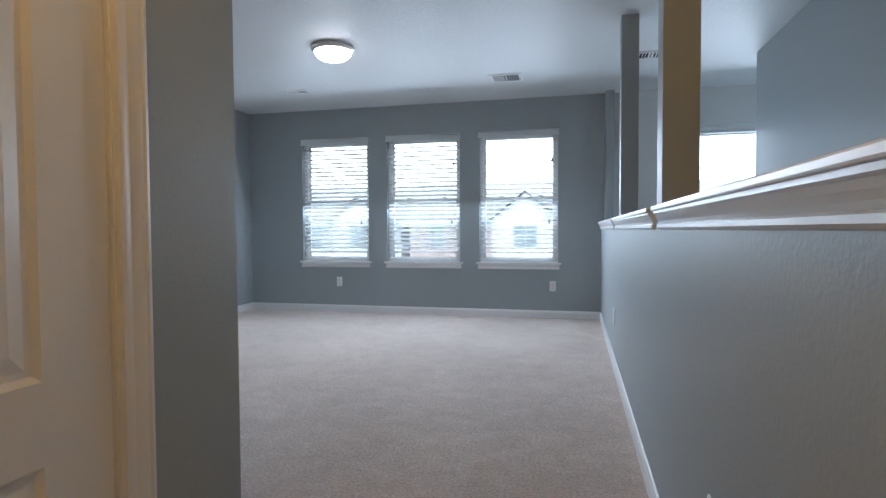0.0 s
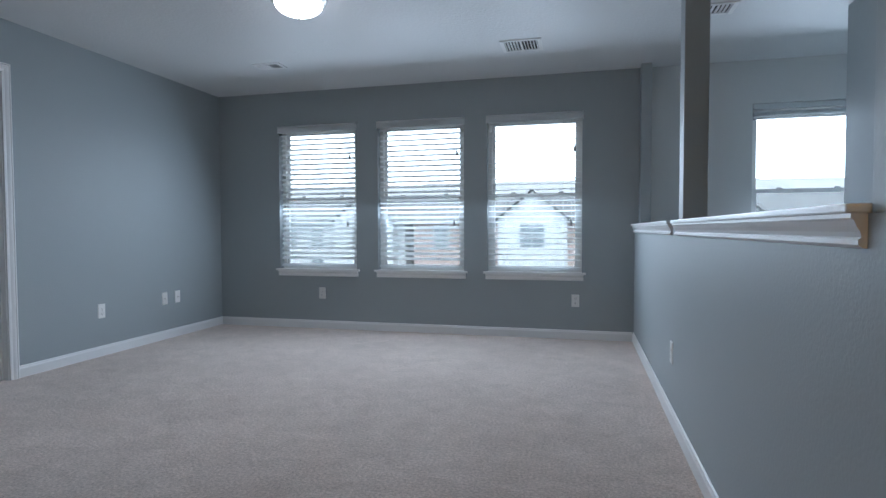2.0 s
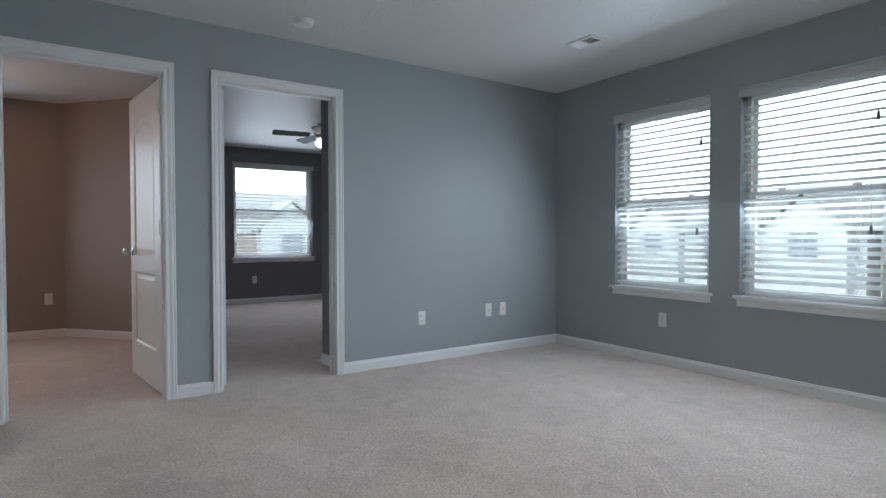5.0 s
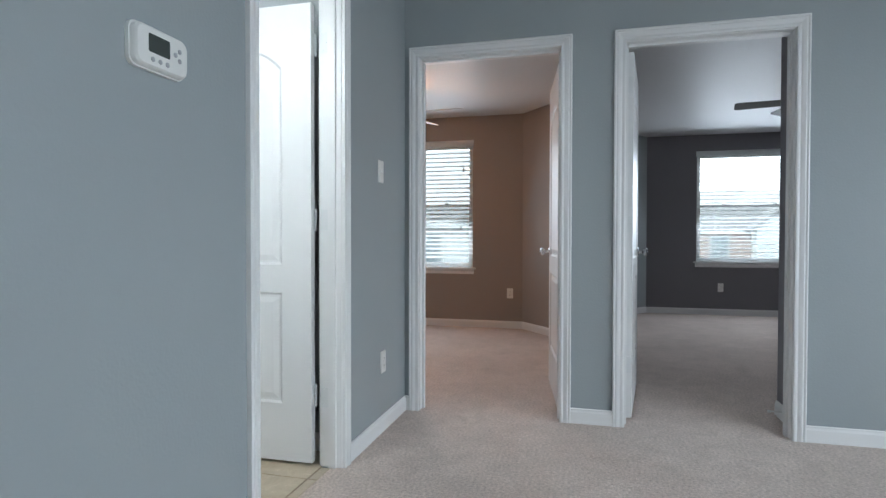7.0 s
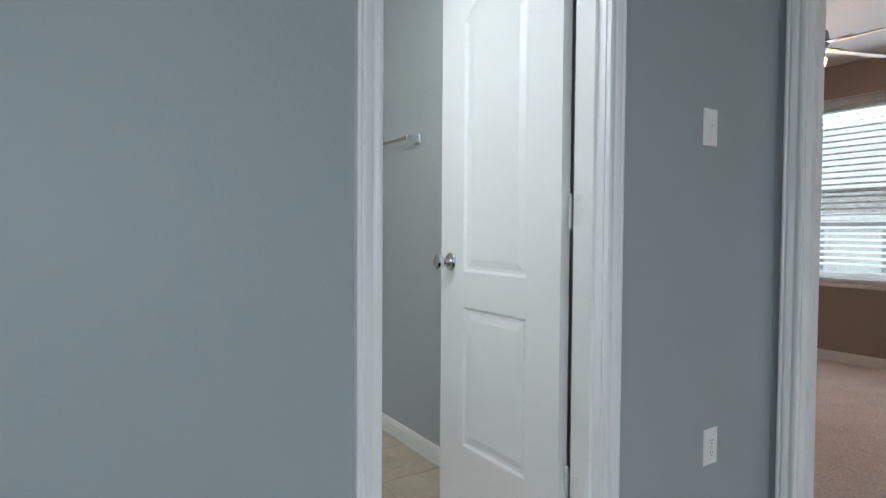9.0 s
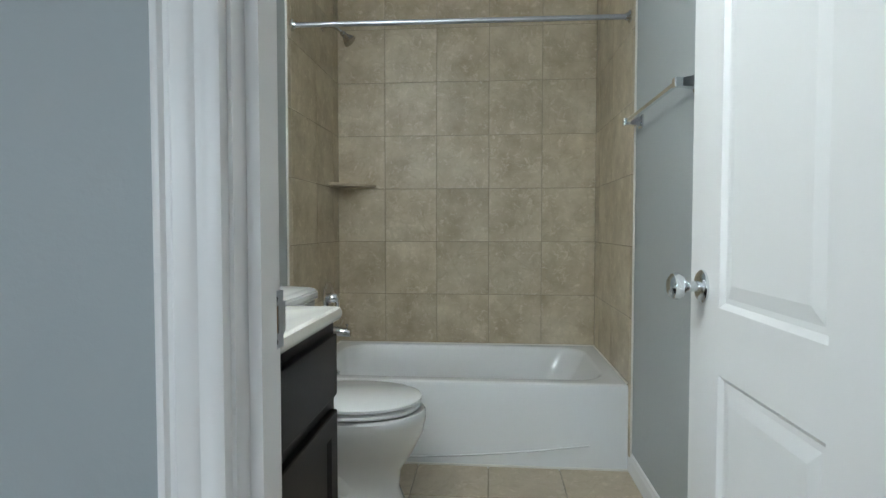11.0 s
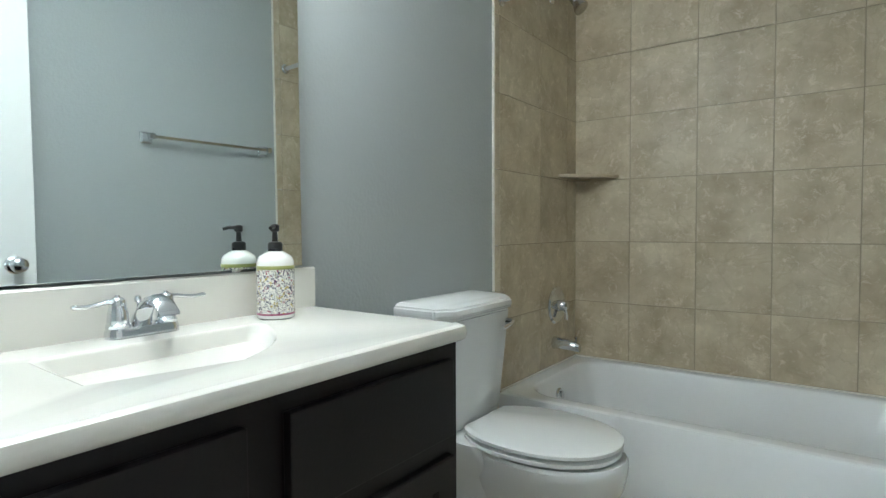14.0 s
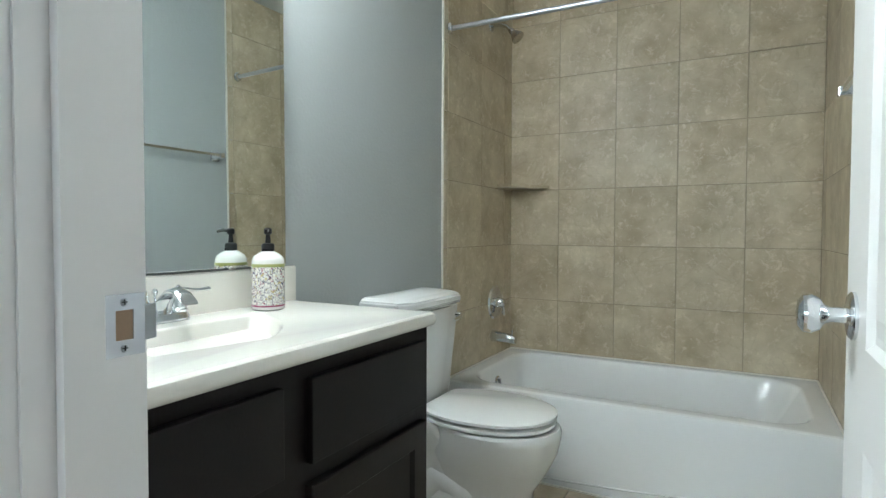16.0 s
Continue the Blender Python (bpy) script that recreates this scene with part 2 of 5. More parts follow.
def glass_material():
    m, t, p = nodes_of("window_glass")
    t.nodes.remove(p)
    tr = t.nodes.new("ShaderNodeBsdfTransparent")
    tr.inputs[0].default_value = (0.93, 0.97, 0.96, 1)
    gl = t.nodes.new("ShaderNodeBsdfGlossy")
    gl.inputs["Roughness"].default_value = 0.02
    fr = t.nodes.new("ShaderNodeFresnel")
    fr.inputs[0].default_value = 1.45
    mx = t.nodes.new("ShaderNodeMixShader")
    t.links.new(fr.outputs[0], mx.inputs[0])
    t.links.new(tr.outputs[0], mx.inputs[1])
    t.links.new(gl.outputs[0], mx.inputs[2])
    t.links.new(mx.outputs[0], t.nodes["Material Output"].inputs[0])
    return m


def screen_material():
    m, t, p = nodes_of("insect_mesh")
    tr = t.nodes.new("ShaderNodeBsdfTransparent")
    p.inputs["Base Color"].default_value, p.inputs["Roughness"].default_value = (0.12, 0.125, 0.13, 1), 0.8
    co = t.nodes.new("ShaderNodeTexCoord")
    n = t.nodes.new("ShaderNodeTexNoise")
    n.inputs["Scale"].default_value = 3.0
    t.links.new(co.outputs["Object"], n.inputs["Vector"])
    ma = t.nodes.new("ShaderNodeMapRange")
    ma.inputs["To Min"].default_value, ma.inputs["To Max"].default_value = 0.24, 0.32
    t.links.new(n.outputs[0], ma.inputs["Value"])
    mx = t.nodes.new("ShaderNodeMixShader")
    t.links.new(ma.outputs[0], mx.inputs[0])
    t.links.new(tr.outputs[0], mx.inputs[1])
    t.links.new(p.outputs[0], mx.inputs[2])
    t.links.new(mx.outputs[0], t.nodes["Material Output"].inputs[0])
    return m


def mirror_material():
    m, t, p = nodes_of("mirror_silver")
    p.inputs["Base Color"].default_value = (0.90, 0.95, 0.94, 1)
    p.inputs["Metallic"].default_value, p.inputs["Roughness"].default_value = 1.0, 0.015
    return m


def glow(name, color, strength):
    m, t, p = nodes_of(name)
    p.inputs["Base Color"].default_value = (0.9, 0.9, 0.88, 1)
    p.inputs["Emission Color"].default_value, p.inputs["Emission Strength"].default_value = (*color, 1), strength
    return m


def bottle_label_material():
    """Cream ceramic-look wrap with dense blue, plum and gold scrollwork."""
    m, t, p = nodes_of("floral_label")
    co = t.nodes.new("ShaderNodeTexCoord")
    base = (0.80, 0.78, 0.72, 1)
    last = None
    for scale, dist, lo, hi, col in ((34, 4.0, 0.468, 0.49, (0.015, 0.018, 0.085, 1)), (52, 3.0, 0.575, 0.60, (0.05, 0.05, 0.12, 1)), (48, 3.0, 0.67, 0.70, (0.32, 0.03, 0.09, 1)), (44, 2.5, 0.32, 0.35, (0.46, 0.36, 0.08, 1))):
        n = t.nodes.new("ShaderNodeTexNoise")
        n.inputs["Scale"].default_value, n.inputs["Detail"].default_value, n.inputs["Distortion"].default_value = scale, 1, dist
        t.links.new(co.outputs["Object"], n.inputs["Vector"])
        r = t.nodes.new("ShaderNodeValToRGB")
        r.color_ramp.interpolation = "LINEAR"
        r.color_ramp.elements[0].position, r.color_ramp.elements[0].color = lo - 0.02, (0, 0, 0, 1)
        r.color_ramp.elements[1].position, r.color_ramp.elements[1].color = hi + 0.02, (0, 0, 0, 1)
        for q in (lo, hi):
            e = r.color_ramp.elements.new(q)
            e.color = (1, 1, 1, 1)
        t.links.new(n.outputs[0], r.inputs[0])
        mx = t.nodes.new("ShaderNodeMix")
        mx.data_type = "RGBA"
        mx.inputs["A"].default_value, mx.inputs["B"].default_value = base, col
        if last is not None:
            t.links.new(last, mx.inputs["A"])
        t.links.new(r.outputs[0], mx.inputs["Factor"])
        last = mx.outputs["Result"]
    t.links.new(last, p.inputs["Base Color"])
    p.inputs["Roughness"].default_value = 0.22
    return m


def translucent(m, share):
    """Lets a share of the light through a thin pale plastic."""
    t = m.node_tree
    p = t.nodes["Principled BSDF"]
    tl = t.nodes.new("ShaderNodeBsdfTranslucent")
    tl.inputs[0].default_value = (0.84, 0.86, 0.86, 1)
    mx = t.nodes.new("ShaderNodeMixShader")
    mx.inputs[0].default_value = share
    t.links.new(p.outputs[0], mx.inputs[1])
    t.links.new(tl.outputs[0], mx.inputs[2])
    t.links.new(mx.outputs[0], t.nodes["Material Output"].inputs[0])


translucent(SLAT, 0.58)
CARPET = carpet_material()
TILE = stone_tile_material("wall_tile_stone", (0.385, 0.31, 0.20), (0.63, 0.55, 0.405), 0.42)
FLOORTILE = stone_tile_material("floor_tile_stone", (0.42, 0.34, 0.23), (0.56, 0.47, 0.34), 0.3)
GLASS = glass_material()
SCREENMESH = screen_material()
MIRROR = mirror_material()
DOME = glow("frosted_dome", (1.0, 0.98, 0.95), 15.5)
FANLIGHT = glow("fan_lamp_glass", (1.0, 0.9, 0.75), 7.0)
FANLIGHT_WARM = glow("warm_fan_lamp_glass", (1.0, 0.45, 0.16), 62.0)
LABEL = bottle_label_material()
BOTTLE = paint("bottle_cream", (0.78, 0.77, 0.73), 0.2, 0, 20, 0.03, coat=0.4)
GREENBAND = paint("olive_band", (0.30, 0.32, 0.10), 0.3, 0, 20, 0.05)
PLUMBAND = paint("plum_band", (0.30, 0.06, 0.13), 0.3, 0, 20, 0.05)

# ---- mesh helpers ----


def box(bm, x0, x1, y0, y1, z0, z1, bevel=0.0):
    v = [bm.verts.new(p) for p in ((x0, y0, z0), (x1, y0, z0), (x1, y1, z0), (x0, y1, z0), (x0, y0, z1), (x1, y0, z1), (x1, y1, z1), (x0, y1, z1))]
    fs = [bm.faces.new([v[i] for i in q]) for q in ((3, 2, 1, 0), (4, 5, 6, 7), (0, 1, 5, 4), (1, 2, 6, 5), (2, 3, 7, 6), (3, 0, 4, 7))]
    if bevel:
        es = list({e for f in fs for e in f.edges})
        bmesh.ops.bevel(bm, geom=es, offset=bevel, segments=2, affect="EDGES", profile=0.6)
    return bm


def boxm(*a, bevel=0.0):
    return box(bmesh.new(), *a, bevel=bevel)


def tube(bm, pts, radii, seg=16, cap=True):
    """A round tube through points, with a radius at each."""
    pts = [Vector(p) for p in pts]
    if not isinstance(radii, (list, tuple)):
        radii = [radii] * len(pts)
    rings = []
    up = None
    for i, p in enumerate(pts):
        d = (pts[min(i + 1, len(pts) - 1)] - pts[max(i - 1, 0)]).normalized()
        if up is None:
            up = d.orthogonal().normalized()
        up = (up - d * up.dot(d)).normalized()
        w = d.cross(up)
        rings.append([bm.verts.new(p + (up * math.cos(a) + w * math.sin(a)) * radii[i]) for a in (2 * math.pi * k / seg for k in range(seg))])
    for a, b in zip(rings, rings[1:]):
        for k in range(seg):
            bm.faces.new((a[k], a[(k + 1) % seg], b[(k + 1) % seg], b[k]))
    if cap:
        bm.faces.new(list(reversed(rings[0])))
        bm.faces.new(rings[-1])
    return bm


def lathe(bm, profile, m=Matrix(), seg=32, squash=1.0):
    """A turned shape: (radius, height) pairs round the local z axis."""
    rings = []
    for r, h in profile:
        rings.append([bm.verts.new(m @ Vector((r * math.cos(a), r * squash * math.sin(a), h))) for a in (2 * math.pi * k / seg for k in range(seg))])
    for a, b in zip(rings, rings[1:]):
        for k in range(seg):
            bm.faces.new((a[k], a[(k + 1) % seg], b[(k + 1) % seg], b[k]))
    bm.faces.new(list(reversed(rings[0])))
    bm.faces.new(rings[-1])
    return bm


def loft(bm, rings, cap0=True, cap1=True):
    """Skin closed outlines of equal length."""
    vs = [[bm.verts.new(p) for p in r] for r in rings]
    n = len(vs[0])
    for a, b in zip(vs, vs[1:]):
        for k in range(n):
            bm.faces.new((a[k], a[(k + 1) % n], b[(k + 1) % n], b[k]))
    if cap0:
        bm.faces.new(list(reversed(vs[0])))
    if cap1:
        bm.faces.new(vs[-1])
    return bm


def part(name, bm, material, parent=None, label="", smooth=False, m=None):
    """Links a bmesh as one mesh object, under a thing or a part."""
    bmesh.ops.recalc_face_normals(bm, faces=bm.faces)
    me = bpy.data.meshes.new(name)
    bm.to_mesh(me)
    bm.free()
    me.materials.append(material)
    if smooth:
        for f in me.polygons:
            f.use_smooth = True
        me.set_sharp_from_angle(angle=radians(38))
    ob = new(name, me)
    if m is not None:
        ob.matrix_local = m
    if parent is not None:
        ob.parent = parent
    if label:
        ob["label"] = label
    return ob


def thing(name, label, category, m=None, group="", kind=""):
    ob = new(name)
    ob.empty_display_size = 0.05
    if m is not None:
        ob.matrix_world = m
    return tagged(ob, label, category, group, kind)


def shell(name, bm, material, label, category="wall"):
    return tagged(part(name, bm, material), label, category, kind="structure")


def wall(bm, axis, c0, c1, a0, a1, z0, z1, holes=()):
    """A wall along x or y between a0 and a1, c0..c1 thick, with (start, end, bottom, top) openings through it."""
    def put(s, e, b, t):
        if e - s > 1e-4 and t - b > 1e-4:
            if axis == "x":
                box(bm, s, e, c0, c1, b, t)
            else:
                box(bm, c0, c1, s, e, b, t)
    at = a0
    for s, e, b, t in sorted(holes):
        put(at, s, z0, z1)
        put(s, e, z0, b)
        put(s, e, t, z1)
        at = e
    put(at, a1, z0, z1)
    return bm

# ---- large structure ----
H = 2.44
DH = 2.082
NORTH, WEST, SOUTH, HALF = 5.58, -4.275, 1.2, -0.035
WINS = ((-3.565, -2.705), (-2.473, -1.595), (-1.37, -0.492), (0.91, 1.78))
WZ0, WZ1 = 0.595, 2.075
D1, D2, BD = (1.290, 2.108), (2.449, 3.262), (-3.39, -2.729)
HALLX = -1.06
HD = (-0.625, 0.115)
B1WIN, B2WIN = (-0.5, 0.985), (3.72, 4.99)
B1X, B2X = -7.45, -9.3
BATH_W, BATH_E, BATH_B = -3.56, -2.05, -1.582

shell("floor_1", boxm(-9.5, HALF, SOUTH, 5.7, -0.2, 0.0), CARPET, "beige cut-pile carpet over the loft and bedrooms", "floor")
shell("floor_2", box(boxm(-9.5, -3.68, -1.8, SOUTH, -0.2, 0.0), -1.93, HALF, -2.6, SOUTH, -0.2, 0.0), CARPET, "beige cut-pile carpet in bedroom and hall", "floor")
bath_floor = shell("floor_bath", boxm(-3.68, -1.93, -1.8, SOUTH - 0.05, -0.2, -0.012), GROUT, "tan grout bed of the bathroom floor", "floor")
shell("floor_landing_edge", boxm(-3.68, -1.93, SOUTH - 0.05, SOUTH, -0.2, 0.0), CARPET, "beige carpet edge in the bathroom doorway", "floor")
shell("floor_lower", boxm(-0.2, 2.6, -2.7, 5.8, -2.9, -2.7), CARPET, "beige carpet at the foot of the stairwell", "floor")
shell("ceiling", boxm(-9.5, 2.6, -2.7, 5.8, H, H + 0.12), CEIL, "white knockdown-textured ceiling", "ceiling")
shell("wall_north", wall(bmesh.new(), "x", NORTH, NORTH + 0.14, -4.395, 0.03, -2.8, H, [(a, b, WZ0, WZ1) for a, b in WINS[:3]]), WALL, "grey-blue painted wall with three window openings")
# stair end of the same wall, split off to carry the lightened colour
shell("wall_north_stair", wall(bmesh.new(), "x", NORTH, NORTH + 0.14, 0.03, 2.6, -2.8, H, [(*WINS[3], WZ0, WZ1)]), WALL_STAIR_LIT, "stairwell wall with a window opening, its grey lightened to imitate stair light")
shell("wall_west", wall(bmesh.new(), "y", WEST - 0.055, WEST, SOUTH, NORTH, 0, H, [(*D1, 0, DH), (*D2, 0, DH)]), WALL, "grey-blue painted wall with two bedroom doorways")
shell("wall_south", wall(bmesh.new(), "x", SOUTH - 0.10, SOUTH, WEST, -1.75, -0.012, H, [(*BD, -0.012, DH)]), WALL, "grey-blue painted wall with the bathroom doorway")
shell("wall_hall_west", wall(bmesh.new(), "y", HALLX - 0.12, HALLX, -2.6, 0.455, 0, H, [(*HD, 0, DH)]), WALL, "grey painted hall wall with a closet door")
shell("wall_hall_jog", box(boxm(-1.75, HALLX - 0.12, 0.335, 0.455, 0, H), -1.85, -1.75, 0.335, SOUTH - 0.10, 0, H), WALL, "grey painted wall jog behind the hall door")
shell("wall_hall_south", boxm(-1.82, 1.3, -2.7, -2.6, -2.8, H), WALL, "plain grey wall at the hall's end")
shell("wall_half", boxm(HALF, 0.087, -2.6, NORTH, -2.8, 1.043), WALL, "grey-blue half wall beside the open stairwell")
shell("wall_stub", boxm(0.0, 0.085, NORTH - 0.14, NORTH, 1.061, H), WALL, "narrow grey wall stub at the half wall's end")
shell("wall_stair_east", boxm(1.15, 1.27, -2.6, 4.46, -2.8, H), WALL, "tall grey-blue wall across the stairwell")
shell("wall_stair_return", boxm(1.27, 2.6, 4.34, 4.46, -2.8, H), WALL, "grey-blue return wall beside the stair window")
shell("wall_stair_end", boxm(2.5, 2.6, 4.46, NORTH, -2.8, H), WALL, "grey-blue wall at the landing's end")
# bathroom
shell("wall_bath_west", boxm(BATH_W - 0.12, BATH_W, -1.8, SOUTH - 0.10, -0.012, H), WALL_BATH, "grey painted bathroom wall with a towel bar")
shell("wall_bath_east", boxm(BATH_E, BATH_E + 0.12, -1.8, SOUTH - 0.10, -0.012, H), WALL_BATH, "grey painted bathroom wall behind vanity and toilet")
shell("wall_bath_back", boxm(BATH_W, BATH_E, -1.8, BATH_B, -0.012, H), WALL_BATH, "wall behind the tiled tub alcove")
# bedrooms
shell("wall_bedroom_front", wall(bmesh.new(), "y", WEST - 0.12, WEST - 0.057, -1.8, NORTH, 0, H, [(*D1, 0, DH), (*D2, 0, DH)]), WALL_BROWN, "bedroom side of the doorway wall")
shell("wall_bedroom_1_west", wall(bmesh.new(), "y", B1X - 0.14, B1X, -1.8, 1.56, 0, H, [(*B1WIN, 0.67, 2.15)]), WALL_BROWN, "brown painted bedroom wall with a window")
bm = bmesh.new()
loft(bm, [[(B1X, 1.56, z), (-6.55, 2.32, z), (-6.62, 2.42, z), (B1X - 0.14, 1.68, z)] for z in (0, H)])
shell("wall_bedroom_1_angled", bm, WALL_BROWN, "brown painted angled bedroom wall")
shell("wall_bedroom_1_north", boxm(-6.55, WEST - 0.122, 2.24, 2.34, 0, H), WALL_BROWN, "brown painted bedroom side wall")
shell("wall_bedroom_1_south", boxm(B1X - 0.14, -3.68, -1.9, -1.8, 0, H), WALL_BROWN, "plain brown bedroom end wall")
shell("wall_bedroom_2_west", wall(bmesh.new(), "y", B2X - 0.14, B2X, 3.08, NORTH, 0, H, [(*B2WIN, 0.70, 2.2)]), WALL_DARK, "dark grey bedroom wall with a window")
bm = bmesh.new()
loft(bm, [[(B2X, 3.08, z), (-8.62, 2.5, z), (-8.7, 2.4, z), (B2X - 0.14, 2.96, z)] for z in (0, H)])
shell("wall_bedroom_2_angled", bm, WALL, "grey painted angled bedroom wall")
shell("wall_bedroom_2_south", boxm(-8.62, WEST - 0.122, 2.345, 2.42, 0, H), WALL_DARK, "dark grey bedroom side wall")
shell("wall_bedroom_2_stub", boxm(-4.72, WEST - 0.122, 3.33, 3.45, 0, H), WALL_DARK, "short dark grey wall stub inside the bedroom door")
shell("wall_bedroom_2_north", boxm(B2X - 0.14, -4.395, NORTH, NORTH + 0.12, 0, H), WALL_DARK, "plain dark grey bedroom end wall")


def baseboard(x0, y0, x1, y1, side):
    """Moulded board along a wall foot; side: +1 if the room lies left of the run."""
    d = Vector((x1 - x0, y1 - y0, 0))
    n = Vector((-d.y, d.x, 0)).normalized() * side
    prof = ((0, 0), (0.013, 0), (0.013, 0.062), (0.009, 0.072), (0.008, 0.08), (0.004, 0.083), (0, 0.083))
    bm = bmesh.new()
    loft(bm, [[Vector((x, y, h)) + n * q for q, h in prof] for x, y in ((x0, y0), (x1, y1))])
    return tagged(part("baseboard", bm, TRIM), "white painted moulded baseboard", "baseboard", kind="structure")


CW = 0.06
for run in ((WEST, D1[0] - CW, WEST, SOUTH, 1), (WEST, D2[0] - CW, WEST, D1[1] + CW, 1), (WEST, NORTH, WEST, D2[1] + CW, 1),
            (HALF - 0.013, NORTH, WEST + 0.013, NORTH, 1), (HALF, -2.6, HALF, NORTH, 1),
            (WEST + 0.013, SOUTH, BD[0] - 0.056, SOUTH, 1), (BD[1] + 0.056, SOUTH, -1.737, SOUTH, 1), (-1.75, SOUTH, -1.75, 0.455, 1), (-1.75, 0.455, HALLX, 0.455, 1), (HALLX, 0.455, HALLX, HD[1] + CW, 1),
            (HALLX, HD[0] - CW, HALLX, -2.6, 1),
            (BATH_W, SOUTH - 0.10, BATH_W, -0.775, 1), (BATH_E, -0.775, BATH_E, 0.23, 1),
            (B1X, 1.56, B1X, -1.8, 1), (-6.55, 2.32, B1X, 1.56, 1), (WEST - 0.15, 2.24, -6.55, 2.24, 1),
            (B2X, NORTH, B2X, 3.08, 1), (B2X, 3.08, -8.62, 2.5, 1), (-8.62, 2.42, -4.45, 2.42, 1), (-4.397, 3.33, -4.72, 3.33, 1), (-4.72, 3.33, -4.72, 3.45, 1)):
    baseboard(*run)


def casing(name, m, width, height, label, cw=CW):
    """Door casing on one wall face: legs and head of a stepped moulding, mitred. Local x along the wall, y out of it."""
    prof = ((0, 0), (0, 0.010), (0.006, 0.014), (0.016, 0.014), (0.020, 0.010), (0.026, 0.010), (0.032, 0.017), (0.048, 0.019), (0.052, 0.014), (0.057, 0.014), (0.061, 0.020), (0.067, 0.020), (0.07, 0.017), (0.07, 0))
    prof = [(q * cw / 0.07, 0.008 + 0.55 * d if d else 0) for q, d in prof]
    top = tagged(new(name), label, "door trim", kind="structure")
    top.matrix_world = m
    a, h = width / 2, height
    legs = (("jamb_casing", [((-a - q, d, 0) , (-a - q, d, h + q)) for q, d in prof]),
            ("head_casing", [((-a - q, d, h + q), (a + q, d, h + q)) for q, d in prof]),
            ("jamb_casing", [((a + q, d, h + q), (a + q, d, 0)) for q, d in prof]))
    for nm, pr in legs:
        part(nm, loft(bmesh.new(), [[p[0] for p in pr], [p[1] for p in pr]]), TRIM, top, smooth=True)
    return top


def jamb(name, m, width, height, depth, stop_at, label):
    """Door lining through the wall with a stop strip."""
    top = tagged(new(name), label, "door frame", kind="structure")
    top.matrix_world = m
    a = width / 2
    bm = bmesh.new()
    for s in (-1, 1):
        x0, x1 = sorted((s * a, s * (a - 0.004)))
        box(bm, x0, x1, -depth, 0, 0, height)
    box(bm, -a + 0.004, a - 0.004, -depth, 0, height - 0.004, height)
    part("lining", bm, TRIM, top)
    bm = bmesh.new()
    for s in (-1, 1):
        x0, x1 = sorted((s * (a - 0.004), s * (a - 0.016)))
        box(bm, x0, x1, stop_at - 0.035, stop_at, 0, height - 0.016)
    box(bm, -a + 0.016, a - 0.016, stop_at - 0.035, stop_at, height - 0.016, height - 0.004)
    part("stop", bm, TRIM, top)
    return top


def on_wall(x, y, z, facing):
    """A pose on a wall face: local y points out of the wall. facing: degrees of that direction, 0 for +x."""
    return pose(x, y, z, 0, 0, facing - 90)


for nm, x, y, f, w, dep, stop in (("door_frame_1", WEST, sum(D1) / 2, 0, D1[1] - D1[0], 0.12, -0.045), ("door_frame_2", WEST, sum(D2) / 2, 0, D2[1] - D2[0], 0.12, -0.045),
                                  ("door_frame_bath", sum(BD) / 2, SOUTH, 90, BD[1] - BD[0], 0.10, -0.026), ("door_frame_hall", HALLX, sum(HD) / 2, 0, HD[1] - HD[0], 0.12, -0.07)):
    casing(nm.replace("frame", "trim"), on_wall(x, y, 0, f), w, DH, "white painted fluted door casing", 0.056 if "bath" in nm else CW)
    jamb(nm, on_wall(x, y, 0, f), w, DH, dep, stop, "white painted door lining with stop")
casing("door_trim_bath_inside", on_wall(sum(BD) / 2, SOUTH - 0.10, 0, -90) @ Matrix.Diagonal((1, 0.7, 1, 1)), BD[1] - BD[0], DH, "white painted fluted door casing", 0.056)

# half wall cap: board with a moulded apron on the loft side
runs = ((-2.6, 1.302), (1.430, 3.335), (3.462, NORTH))
for y0, y1 in runs:
    cap = tagged(new("half_wall_cap"), "white glossy wooden cap with moulding on the half wall", "trim", kind="structure")
    part("cap_board", boxm(HALF - 0.034, 0.121, y0, y1, 1.043, 1.060, bevel=0.004), TRIM, cap)
    prof = ((0, 0.9835), (-0.026, 0.984), (-0.026, 0.976), (-0.021, 0.972), (-0.017, 0.962), (-0.011, 0.952), (-0.009, 0.943), (-0.014, 0.939), (-0.014, 0.930), (-0.008, 0.925), (0, 0.923))
    part("apron_moulding", loft(bmesh.new(), [[(HALF + q, y, z + 0.059) for q, z in prof] for y in (y0, y1 - 0.004)]), TRIM, cap)
    part("apron_moulding", loft(bmesh.new(), [[(0.087 - q, y, z + 0.059) for q, z in prof] for y in (y0, y1 - 0.004)]), TRIM, cap)
for x0, y0 in ((-0.033, 1.306), (-0.008, 3.34)):
    shell("post", boxm(x0, x0 + 0.116, y0, y0 + 0.118, 1.043, H, bevel=0.004), WALL, "square drywall post rising from the half wall", "post")

# ---- windows and blinds ----


